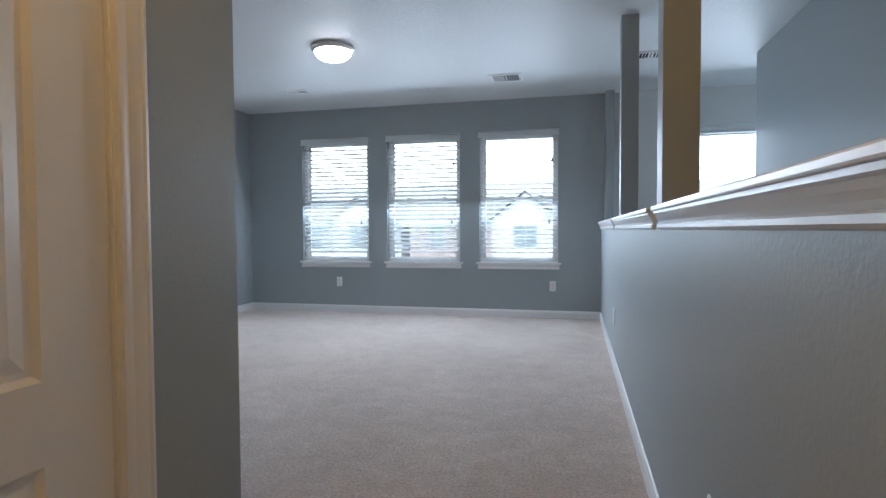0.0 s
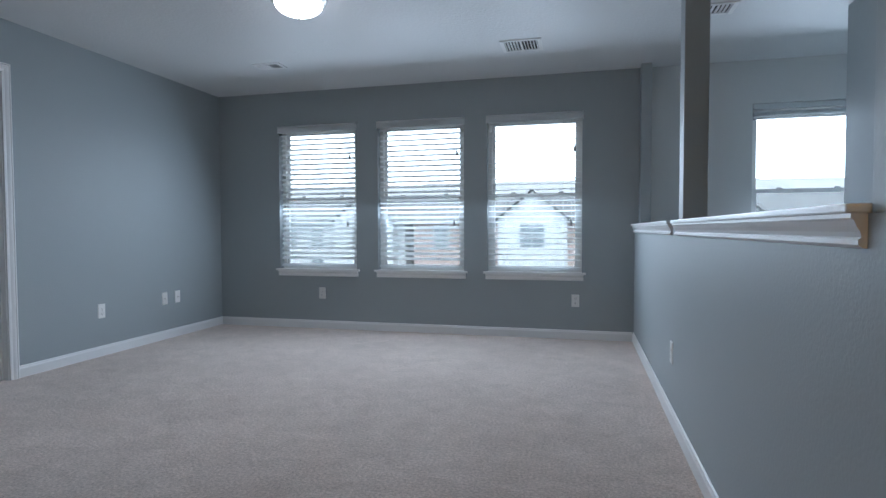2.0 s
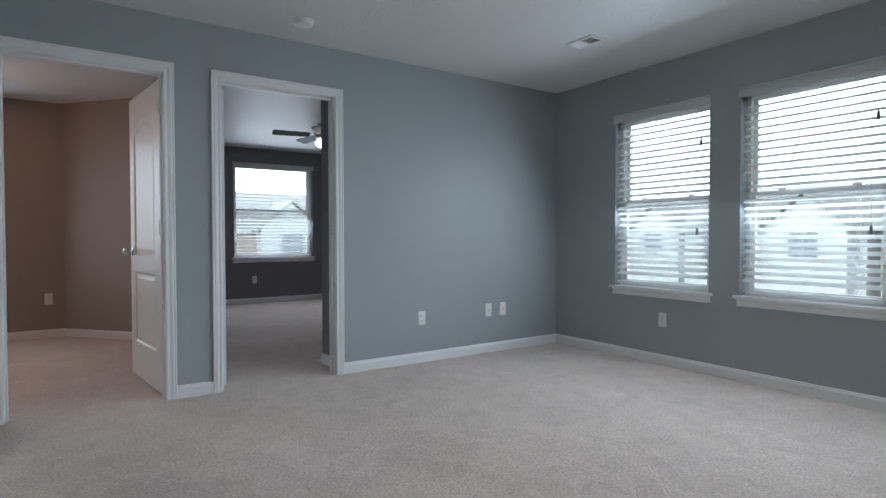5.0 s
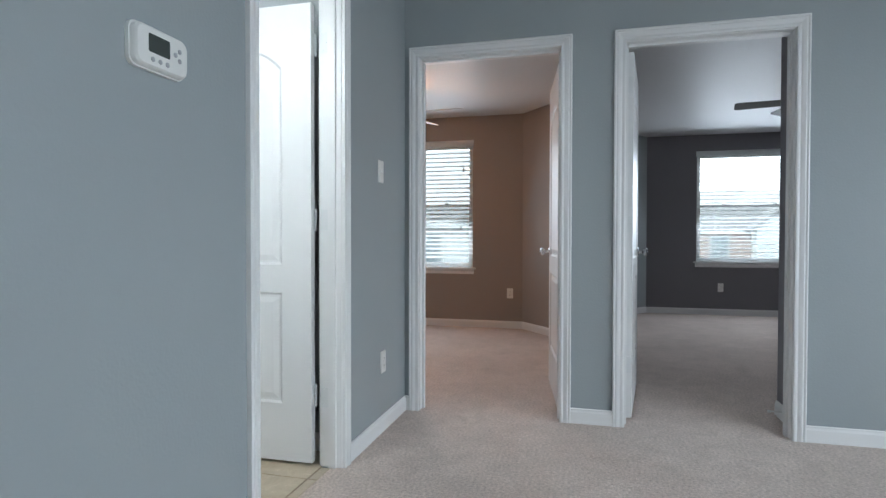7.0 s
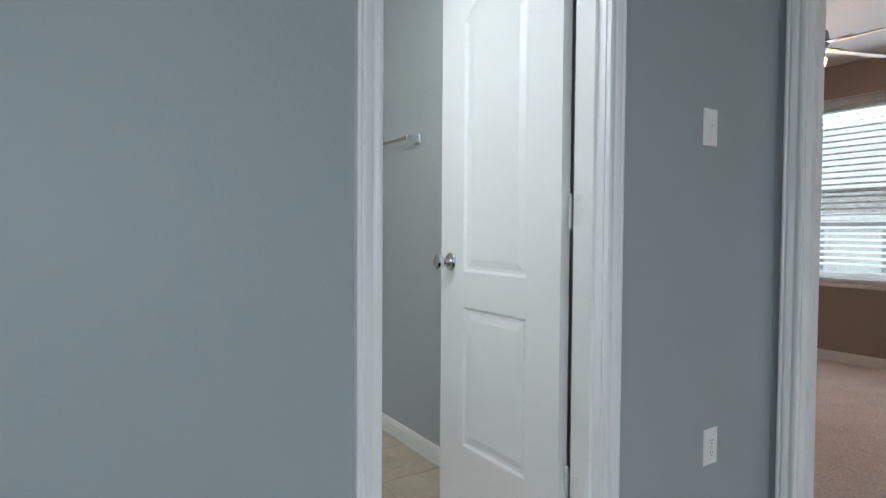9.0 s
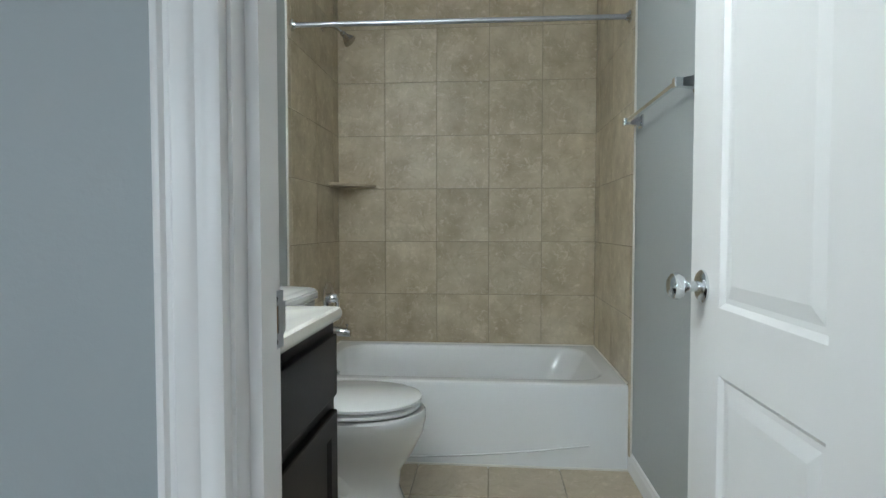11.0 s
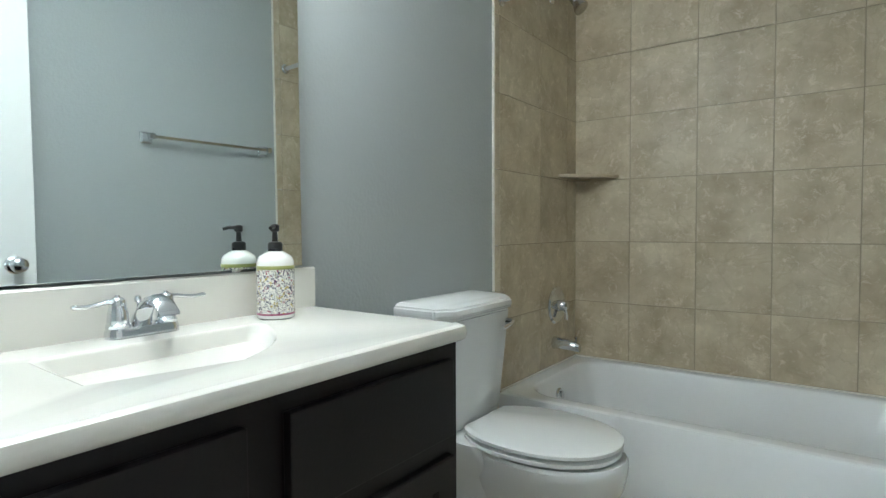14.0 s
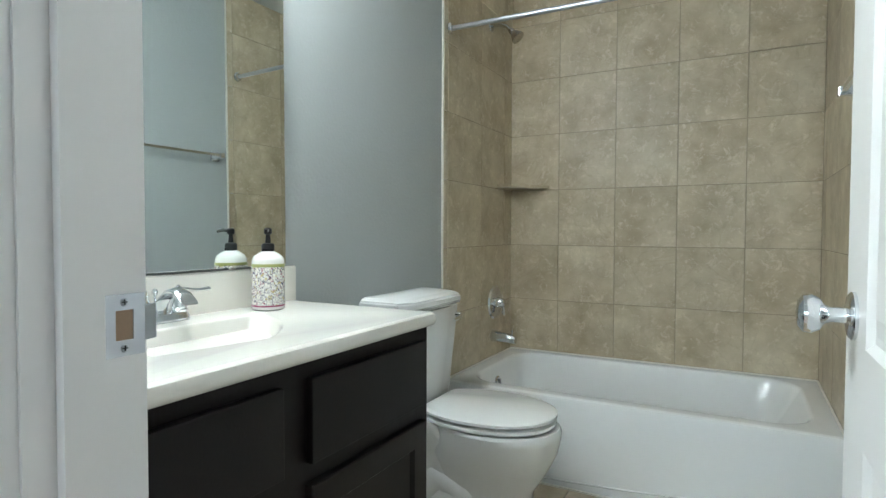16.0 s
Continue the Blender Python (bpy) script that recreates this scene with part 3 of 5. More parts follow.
def window(name, m, w, z0, z1, rail, label):
    """Vinyl single-hung window in its opening. Local x along the wall, y into the room, origin on the room face at floor level."""
    top = tagged(new(name), label, "window", kind="structure")
    top.matrix_world = m
    a = w / 2
    bm = bmesh.new()
    for s in (-1, 1):
        x0, x1 = sorted((s * a, s * (a - 0.035)))
        box(bm, x0, x1, -0.14, -0.075, z0, z1)
    box(bm, -a + 0.035, a - 0.035, -0.14, -0.075, z1 - 0.035, z1)
    box(bm, -a + 0.035, a - 0.035, -0.14, -0.075, z0, z0 + 0.04)
    part("window_frame", bm, VINYL, top)
    for nm, lo, hi, y in (("upper_sash", rail, z1 - 0.035, -0.125), ("lower_sash", z0 + 0.04, rail + 0.03, -0.098)):
        bm = bmesh.new()
        b = a - 0.035
        for s in (-1, 1):
            x0, x1 = sorted((s * b, s * (b - 0.028)))
            box(bm, x0, x1, y - 0.012, y + 0.012, lo, hi)
        box(bm, -b + 0.028, b - 0.028, y - 0.012, y + 0.012, hi - 0.032, hi)
        box(bm, -b + 0.028, b - 0.028, y - 0.012, y + 0.012, lo, lo + 0.032)
        sash = part(nm, bm, VINYL, top)
        if nm == "lower_sash":
            sc = part("insect_screen", boxm(-b, b, -0.136, -0.135, lo, hi - 0.01), SCREENMESH, sash, "fine dark insect screen")
            sc.visible_shadow = False
        g = part("pane", boxm(-b + 0.028, b - 0.028, y - 0.003, y + 0.003, lo + 0.032, hi - 0.032), GLASS, sash)
        g.visible_shadow = False
    for x in (-a * 0.55, a * 0.45):
        part("sash_lock", boxm(x - 0.022, x + 0.022, -0.098, -0.08, rail + 0.03, rail + 0.045, bevel=0.003), VINYL, top)
    return top


def sill(top, w, z0, reach=0.035, horn=0.035):
    a = w / 2
    bm = bmesh.new()
    box(bm, -a + 0.001, a - 0.001, -0.072, 0.0, z0, z0 + 0.02)
    box(bm, -a - horn, a + horn, 0.001, reach, z0, z0 + 0.02, bevel=0.004)
    part("window_sill", bm, TRIM, top)
    prof = ((0.001, -0.055), (0.010, -0.055), (0.012, -0.045), (0.009, -0.026), (0.014, -0.014), (0.022, -0.006), (0.022, -0.001), (0.001, -0.001))
    e = horn - 0.02
    part("apron", loft(bmesh.new(), [[(x, y, z0 + z) for y, z in prof] for x in (-a - e, a + e)]), TRIM, top)


def blind(m, w, z0, z1, tilt, label, valance=True, pitch=0.051, raised=False):
    """Two-inch faux-wood blind hung in an opening, slats open."""
    top = thing("window_blind", label, "blind", m, group="window blinds")
    a = w / 2 - 0.008
    part("headrail", boxm(-a, a, -0.062, -0.012, z1 - 0.045, z1 - 0.004, bevel=0.002), SLAT, top)
    if valance:
        prof = ((0.002, 0.0), (0.014, 0.0), (0.016, 0.008), (0.013, 0.014), (0.013, 0.052), (0.018, 0.060), (0.018, 0.07), (0.002, 0.07))
        part("valance", loft(bmesh.new(), [[(x, y, z1 - 0.055 + z) for y, z in prof] for x in (-a - 0.018, a + 0.018)]), SLAT, top)
    lo = z0 + 0.025
    zs = []
    z = z1 - 0.075
    while z > lo + 0.035:
        zs.append(z)
        z -= pitch if not raised else 0.0045
        if raised and len(zs) > 5:
            break
    c, s = math.cos(radians(tilt)), math.sin(radians(tilt))
    bm = bmesh.new()
    crown = ((-0.025, 0.0), (-0.0125, 0.0022), (0.0, 0.003), (0.0125, 0.0022), (0.025, 0.0))
    ring = [(q, h + 0.0028) for q, h in crown] + [(q, h) for q, h in reversed(crown)]
    loft(bm, [[(x, -0.037 + q * c - h * s, q * s + h * c) for q, h in ring] for x in (-a + 0.004, a - 0.004)])
    first = part("slat", bm, SLAT, top)
    first.location = (0, 0, zs[0])
    for z in zs[1:]:
        o = first.copy()
        scene.collection.objects.link(o)
        o.location = (0, 0, z)
    bot = lo if not raised else zs[-1] - 0.03
    part("bottom_rail", boxm(-a + 0.004, a - 0.004, -0.061, -0.013, bot, bot + 0.02, bevel=0.003), SLAT, top)
    for x in (-a * 0.62, a * 0.62):
        for y in (-0.064, -0.010):
            part("ladder_cord", tube(bmesh.new(), [(x, y, z1 - 0.05), (x, y, bot + 0.02)], 0.0011, 5), CORD, top)
    if valance:
        x = -a * 0.86
        for k, dz in ((0, 0.30), (0.028, 0.98)):
            bm = bmesh.new()
            tube(bm, [(x + k, 0.0, z1 - 0.055), (x + k, 0.0, z1 - dz)], 0.0014, 6)
            cd = part("pull_cord", bm, CORD, top)
            bm = bmesh.new()
            lathe(bm, ((0.003, 0.02), (0.008, 0.012), (0.011, -0.03), (0.009, -0.036)), pose(x + k, 0.0, z1 - dz - 0.012), 10)
            part("tassel", bm, TASSEL, cd, "dark tassel")
    return top


RAIL = 1.325
for i, (a, b) in enumerate(WINS):
    m = on_wall((a + b) / 2, NORTH, 0, -90)
    wn_ = window("window_%d" % (i + 1), m, b - a, WZ0, WZ1, RAIL, "white vinyl single-hung window with sill")
    if i < 3:
        sill(wn_, b - a, WZ0)
        blind(m, b - a, WZ0 + 0.02, WZ1, (-31, -28, -12)[i], "white faux-wood slatted blind, lowered and open")
    else:
        sill(wn_, b - a, WZ0)
        blind(m, b - a, WZ0 + 0.02, WZ1, 4, "white slatted blind pulled up to the top", valance=False, raised=True)
for nm, x, (a, b), z0, z1, r, tl in (("window_bedroom_1", B1X, B1WIN, 0.67, 2.15, 1.40, -20), ("window_bedroom_2", B2X, B2WIN, 0.70, 2.2, 1.46, -9)):
    m = on_wall(x, (a + b) / 2, 0, 0)
    wn_ = window(nm, m, b - a, z0, z1, r, "white vinyl bedroom window with sill")
    sill(wn_, b - a, z0)
    blind(m, b - a, z0 + 0.02, z1, tl, "white faux-wood slatted bedroom blind, lowered and open")

# ---- doors ----


def door_side(bm, w, h, panels, y, sgn):
    """One face of a moulded door: flat field with sunk, raised panels; the top panel is arched."""
    xs = sorted({0, w, *[p[0] for p in panels], *[p[1] for p in panels]})

    def q(pts):
        v = [bm.verts.new(p) for p in pts]
        bm.faces.new(v if sgn > 0 else list(reversed(v)))
    x0, x1 = panels[0][0], panels[0][1]
    q(((0, y, 0), (x0, y, 0), (x0, y, h), (0, y, h)))
    q(((x1, y, 0), (w, y, 0), (w, y, h), (x1, y, h)))
    at = 0.0
    n = 12
    for a, b, lo, hi, arch in panels:
        q(((a, y, at), (b, y, at), (b, y, lo), (a, y, lo)))
        at = hi
        cx, hw = (a + b) / 2, (b - a) / 2

        def outline(inset, dep):
            pts = [(a + inset, y - sgn * dep, lo + inset), (b - inset, y - sgn * dep, lo + inset)]
            for k in range(n + 1):
                u = 1 - 2 * k / n
                pts.append((cx + u * (hw - inset), y - sgn * dep, hi - arch + arch * (1 - u * u) - inset))
            return pts
        rings = [outline(0, 0), outline(0.010, 0.008), outline(0.020, 0.008), outline(0.045, 0.0025)]
        vs = [[bm.verts.new(p) for p in r] for r in rings]
        for r0, r1 in zip(vs, vs[1:]):
            for k in range(len(r0)):
                f = (r0[k], r0[(k + 1) % len(r0)], r1[(k + 1) % len(r0)], r1[k])
                bm.faces.new(f)
        bm.faces.new(vs[-1])
        top = rings[0][2:]
        cap = hi + 0.002
        for p0, p1 in zip(top, top[1:]):
            q((p1, p0, (p0[0], y, cap), (p1[0], y, cap)))
        at = cap
    q(((x0, y, at), (x1, y, at), (x1, y, h), (x0, y, h)))


def knob(parent, x, z, y0, sgn):
    """Round knob with rosette on one face."""
    m = pose(x, y0, z, -90 * sgn)
    bm = bmesh.new()
    lathe(bm, ((0.033, 0.0), (0.033, 0.004), (0.028, 0.008), (0.016, 0.010)), m, 28)
    ro = part("rosette", bm, CHROME, parent, smooth=True)
    bm = bmesh.new()
    lathe(bm, ((0.011, 0.010), (0.010, 0.026), (0.013, 0.034), (0.022, 0.040), (0.0275, 0.050), (0.026, 0.060), (0.018, 0.066), (0.004, 0.068)), m, 28)
    part("door_knob", bm, CHROME, parent, "polished chrome knob", smooth=True)


def door(name, m, w, label, stile=0.125, lock=(0.775, 0.895), knob_z=0.92, hinges=(0.30, 1.09, 1.87), knobs=(1, -1), h=2.05, hinge_y=0.0):
    """Two-panel moulded door leaf. Local x from hinge edge, y out of the front face."""
    top = tagged(new(name), label, "door", kind="structure")
    top.matrix_world = m
    t = 0.035
    bm = bmesh.new()
    panels = ((stile, w - stile, 0.26, lock[0], 0.0), (stile, w - stile, lock[1], h - 0.19, 0.085))
    door_side(bm, w, h, panels, 0.0, 1)
    door_side(bm, w, h, panels, -t, -1)
    for pts in (((0, 0, 0), (0, -t, 0), (0, -t, h), (0, 0, h)), ((w, 0, 0), (w, 0, h), (w, -t, h), (w, -t, 0)), ((0, 0, h), (0, -t, h), (w, -t, h), (w, 0, h)), ((0, 0, 0), (w, 0, 0), (w, -t, 0), (0, -t, 0))):
        bm.faces.new([bm.verts.new(p) for p in pts])
    bmesh.ops.remove_doubles(bm, verts=bm.verts, dist=0.0003)
    part("door_leaf", bm, DOORW, top)
    for s in knobs:
        knob(top, w - 0.065, knob_z, 0.0 if s > 0 else -t, s)
    for z in hinges:
        bm = bmesh.new()
        for k in range(5):
            z0 = z - 0.045 + k * 0.018
            lathe(bm, ((0.0058, z0 + 0.0006), (0.0058, z0 + 0.0174)), pose(-0.007, hinge_y + 0.004, 0), 14)
        box(bm, -0.0015, 0.0, hinge_y - 0.033 if hinge_y == 0 else -t + 0.002, hinge_y if hinge_y == 0 else -0.002, z - 0.045, z + 0.045)
        hg = part("hinge", bm, HINGEM, top, "painted butt hinge", smooth=True)
        bm = bmesh.new()
        lathe(bm, ((0.003, z - 0.05), (0.0045, z - 0.047), (0.0045, z - 0.045)), pose(-0.007, hinge_y + 0.004, 0), 10)
        lathe(bm, ((0.0045, z + 0.045), (0.005, z + 0.048), (0.003, z + 0.051)), pose(-0.007, hinge_y + 0.004, 0), 10)
        part("hinge_pin", bm, HINGEM, hg)
    return top


door("door_bath", pose(-3.374, 1.058, 0.012, 0, 0, -90), 0.625, "white two-panel moulded bathroom door, standing open", stile=0.145, lock=(0.762, 0.888), hinge_y=-0.034)
door("door_bedroom_1", pose(-4.402, 2.096, 0.012, 0, 0, 187.5), 0.79, "white two-panel moulded bedroom door, standing open")
door("door_bedroom_2", pose(-4.402, 2.464, 0.012, 0, 0, 173), 0.785, "white two-panel moulded bedroom door, standing open")
door("door_hall", pose(HALLX - 0.008, HD[1] - 0.006, 0.012, 0, 0, -90), HD[1] - HD[0] - 0.012, "white two-panel moulded hall door, closed", stile=0.125, lock=(0.63, 0.755), hinges=(0.25, 0.95, 1.8), knobs=(1,))

# hinge leaves on the bathroom jamb, strike plate on the latch jamb
for z in (0.312, 1.102, 1.882):
    hl = thing("jamb_hinge_leaf", "white painted hinge leaf screwed to the bathroom jamb", "hinge", group="bathroom jamb hinge leaves")
    bm = bmesh.new()
    box(bm, BD[0] + 0.0045, BD[0] + 0.007, 1.103, 1.138, z - 0.045, z + 0.045, bevel=0.001)
    part("leaf_plate", bm, HINGEM, hl)
    for dy, dz in ((0.012, 0.032), (0.024, 0.0), (0.012, -0.032)):
        bm = bmesh.new()
        lathe(bm, ((0.0042, 0.0), (0.0035, 0.0012), (0.0015, 0.0008)), pose(BD[0] + 0.007, 1.103 + dy, z + dz, 0, 90, 0), 10)
        part("screw", bm, HINGEM, hl)
sp = thing("strike_plate", "satin metal strike plate screwed into the white door jamb", "strike plate")
X = BD[1] - 0.0042
bm = bmesh.new()
wall(bm, "y", X - 0.0018, X, 1.096, 1.136, 0.928, 0.986, [(1.107, 1.124, 0.943, 0.971)])
part("plate", bm, STRIKE, sp)
part("lip", loft(bmesh.new(), [[(X - 0.0018, 1.096, z), (X, 1.096, z), (X + 0.003, 1.082, z), (X + 0.0012, 1.082, z)] for z in (0.940, 0.974)]), STRIKE, sp)
part("latch_hole", boxm(X - 0.0006, X, 1.107, 1.124, 0.943, 0.971), RAWWOOD, sp, "raw wooden latch hole")
for z in (0.9355, 0.9785):
    bm = bmesh.new()
    lathe(bm, ((0.004, 0.0), (0.003, 0.001), (0.001, 0.0005)), pose(X - 0.0018, 1.116, z, 0, -90, 0), 12)
    s_ = part("screw", bm, STRIKE, sp)
    part("slot", box(boxm(X - 0.0032, X - 0.0026, 1.1132, 1.1188, z - 0.0005, z + 0.0005), X - 0.0034, X - 0.0028, 1.1155, 1.1165, z - 0.0026, z + 0.0026), GAPSHADE, s_)

# ---- wall plates ----


def plate_base(top, w=0.07, h=0.115):
    prof = [(-w / 2, -h / 2), (w / 2, -h / 2), (w / 2, h / 2), (-w / 2, h / 2)]
    bm = bmesh.new()
    loft(bm, [[(x * k, y, z * (1 - (1 - k) * w / h)) for x, z in prof] for k, y in ((1, 0.0), (1, 0.003), (0.9, 0.006))])
    return part("plate", bm, PLASTIC, top)


def outlet(m, label):
    top = thing("outlet", label, "outlet", m, group="wall outlets")
    plate_base(top)
    for z in (-0.0195, 0.0195):
        bm = bmesh.new()
        lathe(bm, ((0.0172, 0.0055), (0.0168, 0.0075)), pose(0, 0, z, -90), 20, squash=0.86)
        so = part("socket", bm, PLASTIC, top)
        bm = bmesh.new()
        for x in (-0.0063, 0.0063):
            box(bm, x - 0.0012, x + 0.0012, 0.0073, 0.0078, z - 0.002, z + 0.006)
        lathe(bm, ((0.0026, 0.0073), (0.0026, 0.0078)), pose(0, 0, z - 0.009, -90), 8)
        part("slots", bm, GAPSHADE, so)
    bm = bmesh.new()
    lathe(bm, ((0.0028, 0.006), (0.002, 0.0072)), pose(0, 0, 0, -90), 10)
    part("screw", bm, GREYP, top)
    return top


def switch(m, label):
    top = thing("light_switch", label, "light switch", m)
    plate_base(top)
    bm = bmesh.new()
    box(bm, -0.0055, 0.0055, 0.0058, 0.007, -0.012, 0.012)
    fr = part("switch_frame", bm, PLASTIC, top)
    part("toggle", loft(bmesh.new(), [[(-0.004, 0.007, -0.007), (0.004, 0.007, -0.007), (0.004, 0.007, 0.006), (-0.004, 0.007, 0.006)], [(-0.003, 0.018, 0.004), (0.003, 0.018, 0.004), (0.003, 0.017, 0.010), (-0.003, 0.017, 0.010)]]), PLASTIC, top)
    bm = bmesh.new()
    for z in (-0.03, 0.03):
        lathe(bm, ((0.0026, 0.006), (0.002, 0.0072)), pose(0, 0, z, -90), 10)
    part("screws", bm, PLASTIC, top)
    return top


def jack(m, label):
    top = thing("wall_jack", label, "wall jack", m)
    plate_base(top)
    bm = bmesh.new()
    lathe(bm, ((0.0055, 0.0055), (0.0055, 0.011), (0.0022, 0.0112)), pose(0, 0, 0, -90), 12)
    part("connector", bm, NICKEL, top, "small metal coaxial connector")
    return top


for x, y, z, f in ((WEST, 4.02, 0.365, 0), (-3.089, NORTH, 0.365, -90), (-0.548, NORTH, 0.355, -90), (HALF, 3.45, 0.365, 180), (HALF, 0.56, 0.365, 180), (-3.90, SOUTH, 0.365, 90), (B1X, 1.42, 0.4, 0), (B2X, 4.03, 0.37, 0)):
    outlet(on_wall(x, y, z, f), "white duplex outlet with cover plate low on the wall")
jack(on_wall(WEST, 4.725, 0.38, 0), "white coaxial jack plate low on the grey wall")
tb = jack(on_wall(WEST, 4.893, 0.38, 0), "white telephone jack plate low on the grey wall")
switch(on_wall(-3.865, SOUTH, 1.37, 90), "white toggle light switch beside the bathroom door")

# key rack on the jog of the hall wall
kr = thing("key_rack", "narrow brown wooden key rack with pegs on the wall", "key rack", on_wall(-1.75, 1.10, 0, 0))
part("board", boxm(-0.016, 0.016, 0.0005, 0.014, 1.44, 1.82, bevel=0.003), KEYWOOD, kr)
for x, z in ((0.0, 1.565), (0.0, 1.515), (0.0, 1.485), (0.0, 1.66), (0.0, 1.75)):
    bm = bmesh.new()
    tube(bm, [(x, 0.016, z), (x, 0.034, z - 0.001), (x, 0.052, z + 0.006)], [0.006, 0.005, 0.007], 10)
    part("peg", bm, KEYWOOD, kr, smooth=True)

# thermostat
th = thing("thermostat", "white digital thermostat with dark screen on the grey wall", "thermostat", on_wall(-2.292, SOUTH, 1.478, 90))


def rounded(w, h, r, y, n=5):
    pts = []
    for cx, cz, a0 in ((w / 2 - r, h / 2 - r, 0), (-w / 2 + r, h / 2 - r, 90), (-w / 2 + r, -h / 2 + r, 180), (w / 2 - r, -h / 2 + r, 270)):
        for k in range(n + 1):
            a = radians(a0 + 90 * k / n)
            pts.append((cx + r * math.cos(a), y, cz + r * math.sin(a)))
    return pts


part("backplate", loft(bmesh.new(), [rounded(0.182, 0.106, 0.022, 0.0), rounded(0.182, 0.106, 0.022, 0.010)]), PLASTIC, th, smooth=True)
part("front_cover", loft(bmesh.new(), [rounded(0.176, 0.100, 0.022, 0.010), rounded(0.174, 0.098, 0.022, 0.022), rounded(0.164, 0.088, 0.020, 0.028)]), PLASTIC, th, smooth=True)
part("screen", loft(bmesh.new(), [[(x + 0.014, y, z + 0.008) for x, y, z in rounded(0.07, 0.044, 0.004, q)] for q in (0.028, 0.0286)]), SCREEN, th, "dark lcd screen")
for x, z in ((-0.012, -0.030), (0.012, -0.030), (0.036, -0.030), (-0.055, 0.016), (-0.055, -0.008), (-0.04, 0.004)):
    bm = bmesh.new()
    lathe(bm, ((0.0062, 0.028), (0.0062, 0.0295), (0.004, 0.031)), pose(x, 0, z, -90), 14)
    part("button", bm, GREYP, th, smooth=True)

# ---- ceiling fixtures ----
cl = thing("ceiling_light", "lit flush-mount ceiling light, nickel ring and frosted dome", "ceiling light", pose(-2.185, 3.47, H))
bm = bmesh.new()
lathe(bm, ((0.165, 0.0), (0.172, -0.012), (0.170, -0.028), (0.155, -0.040), (0.146, -0.042)), Matrix(), 48)
part("ring", bm, NICKEL, cl, "brushed nickel ring", smooth=True)
bm = bmesh.new()
lathe(bm, [(0.145 * math.cos(radians(a)), -0.042 - 0.072 * math.sin(radians(a))) for a in range(0, 90, 8)], Matrix(), 48)
part("dome", bm, DOME, cl, "glowing frosted glass dome", smooth=True)
bm = bmesh.new()
lathe(bm, ((0.012, -0.112), (0.013, -0.120), (0.006, -0.126), (0.008, -0.132), (0.003, -0.138)), Matrix(), 20)
part("finial", bm, NICKEL, cl, smooth=True)


def ceiling_vent(x, y, w, d, label, turn=0, n=9):
    top = thing("ceiling_vent", label, "vent", pose(x, y, H, 0, 0, turn), group="ceiling vents")
    bm = bmesh.new()
    f = 0.028
    for a in ((-w / 2, w / 2, -d / 2, -d / 2 + f), (-w / 2, w / 2, d / 2 - f, d / 2), (-w / 2, -w / 2 + f, -d / 2 + f, d / 2 - f), (w / 2 - f, w / 2, -d / 2 + f, d / 2 - f)):
        box(bm, *a, -0.008, 0)
    part("frame", bm, TRIM, top)
    # no hole in the ceiling: a dark sheet stands for the duct's shade
    part("backing", boxm(-w / 2 + f, w / 2 - f, -d / 2 + f, d / 2 - f, -0.002, -0.0005), GAPSHADE, top, "dark sheet in place of the shaded duct opening")
    span = w - 2 * f
    for k in range(n):
        x0 = -w / 2 + f + span * (k + 0.5) / n
        lean = 0.009 if k > n * 0.45 else -0.009
        if abs(k - n * 0.45) < 0.6:
            box_ = boxm(x0 - 0.008, x0 + 0.008, -d / 2 + f, d / 2 - f, -0.008, -0.004)
        else:
            box_ = loft(bmesh.new(), [[(x0 - 0.001, yy, -0.002), (x0 + 0.001, yy, -0.002), (x0 + lean + 0.001, yy, -0.013), (x0 + lean - 0.001, yy, -0.013)] for yy in (-d / 2 + f, d / 2 - f)])
        part("louvre", box_, TRIM, top)
    return top


ceiling_vent(-0.955, 4.70, 0.31, 0.27, "white louvred ceiling air vent", n=11)
ceiling_vent(-3.13, 4.70, 0.25, 0.16, "small white louvred ceiling air vent near the corner", n=9)
ceiling_vent(0.30, 4.30, 0.31, 0.20, "white louvred ceiling air vent over the stairwell", n=10)

sd = thing("smoke_detector", "white round smoke detector on the ceiling", "smoke detector", pose(-3.88, 2.88, H))
bm = bmesh.new()
lathe(bm, ((0.068, 0.0), (0.068, -0.010), (0.062, -0.012)), Matrix(), 36)
part("base", bm, PLASTIC, sd, smooth=True)
bm = bmesh.new()
lathe(bm, ((0.060, -0.012), (0.056, -0.030), (0.040, -0.036), (0.006, -0.037)), Matrix(), 36)
part("cover", bm, PLASTIC, sd, smooth=True)

cordt = thing("attic_pull_cord", "thin cord hanging in a loop from the ceiling", "cord")
bm = bmesh.new()
tube(bm, [(-2.93, 2.52, H), (-2.935, 2.52, H - 0.05), (-2.92, 2.515, H - 0.10), (-2.90, 2.51, H - 0.14)], 0.0022, 6)
part("cord", bm, GREYP, cordt)

# door stop inside the second bedroom
ds = thing("door_stop", "small white spring door stop on the baseboard", "door stop", pose(-4.6, 3.317, 0.05, 90))
bm = bmesh.new()
lathe(bm, ((0.009, 0.0), (0.009, 0.004), (0.005, 0.006), (0.005, 0.055), (0.008, 0.057), (0.008, 0.07)), Matrix(), 12)
part("spring_stop", bm, PLASTIC, ds)


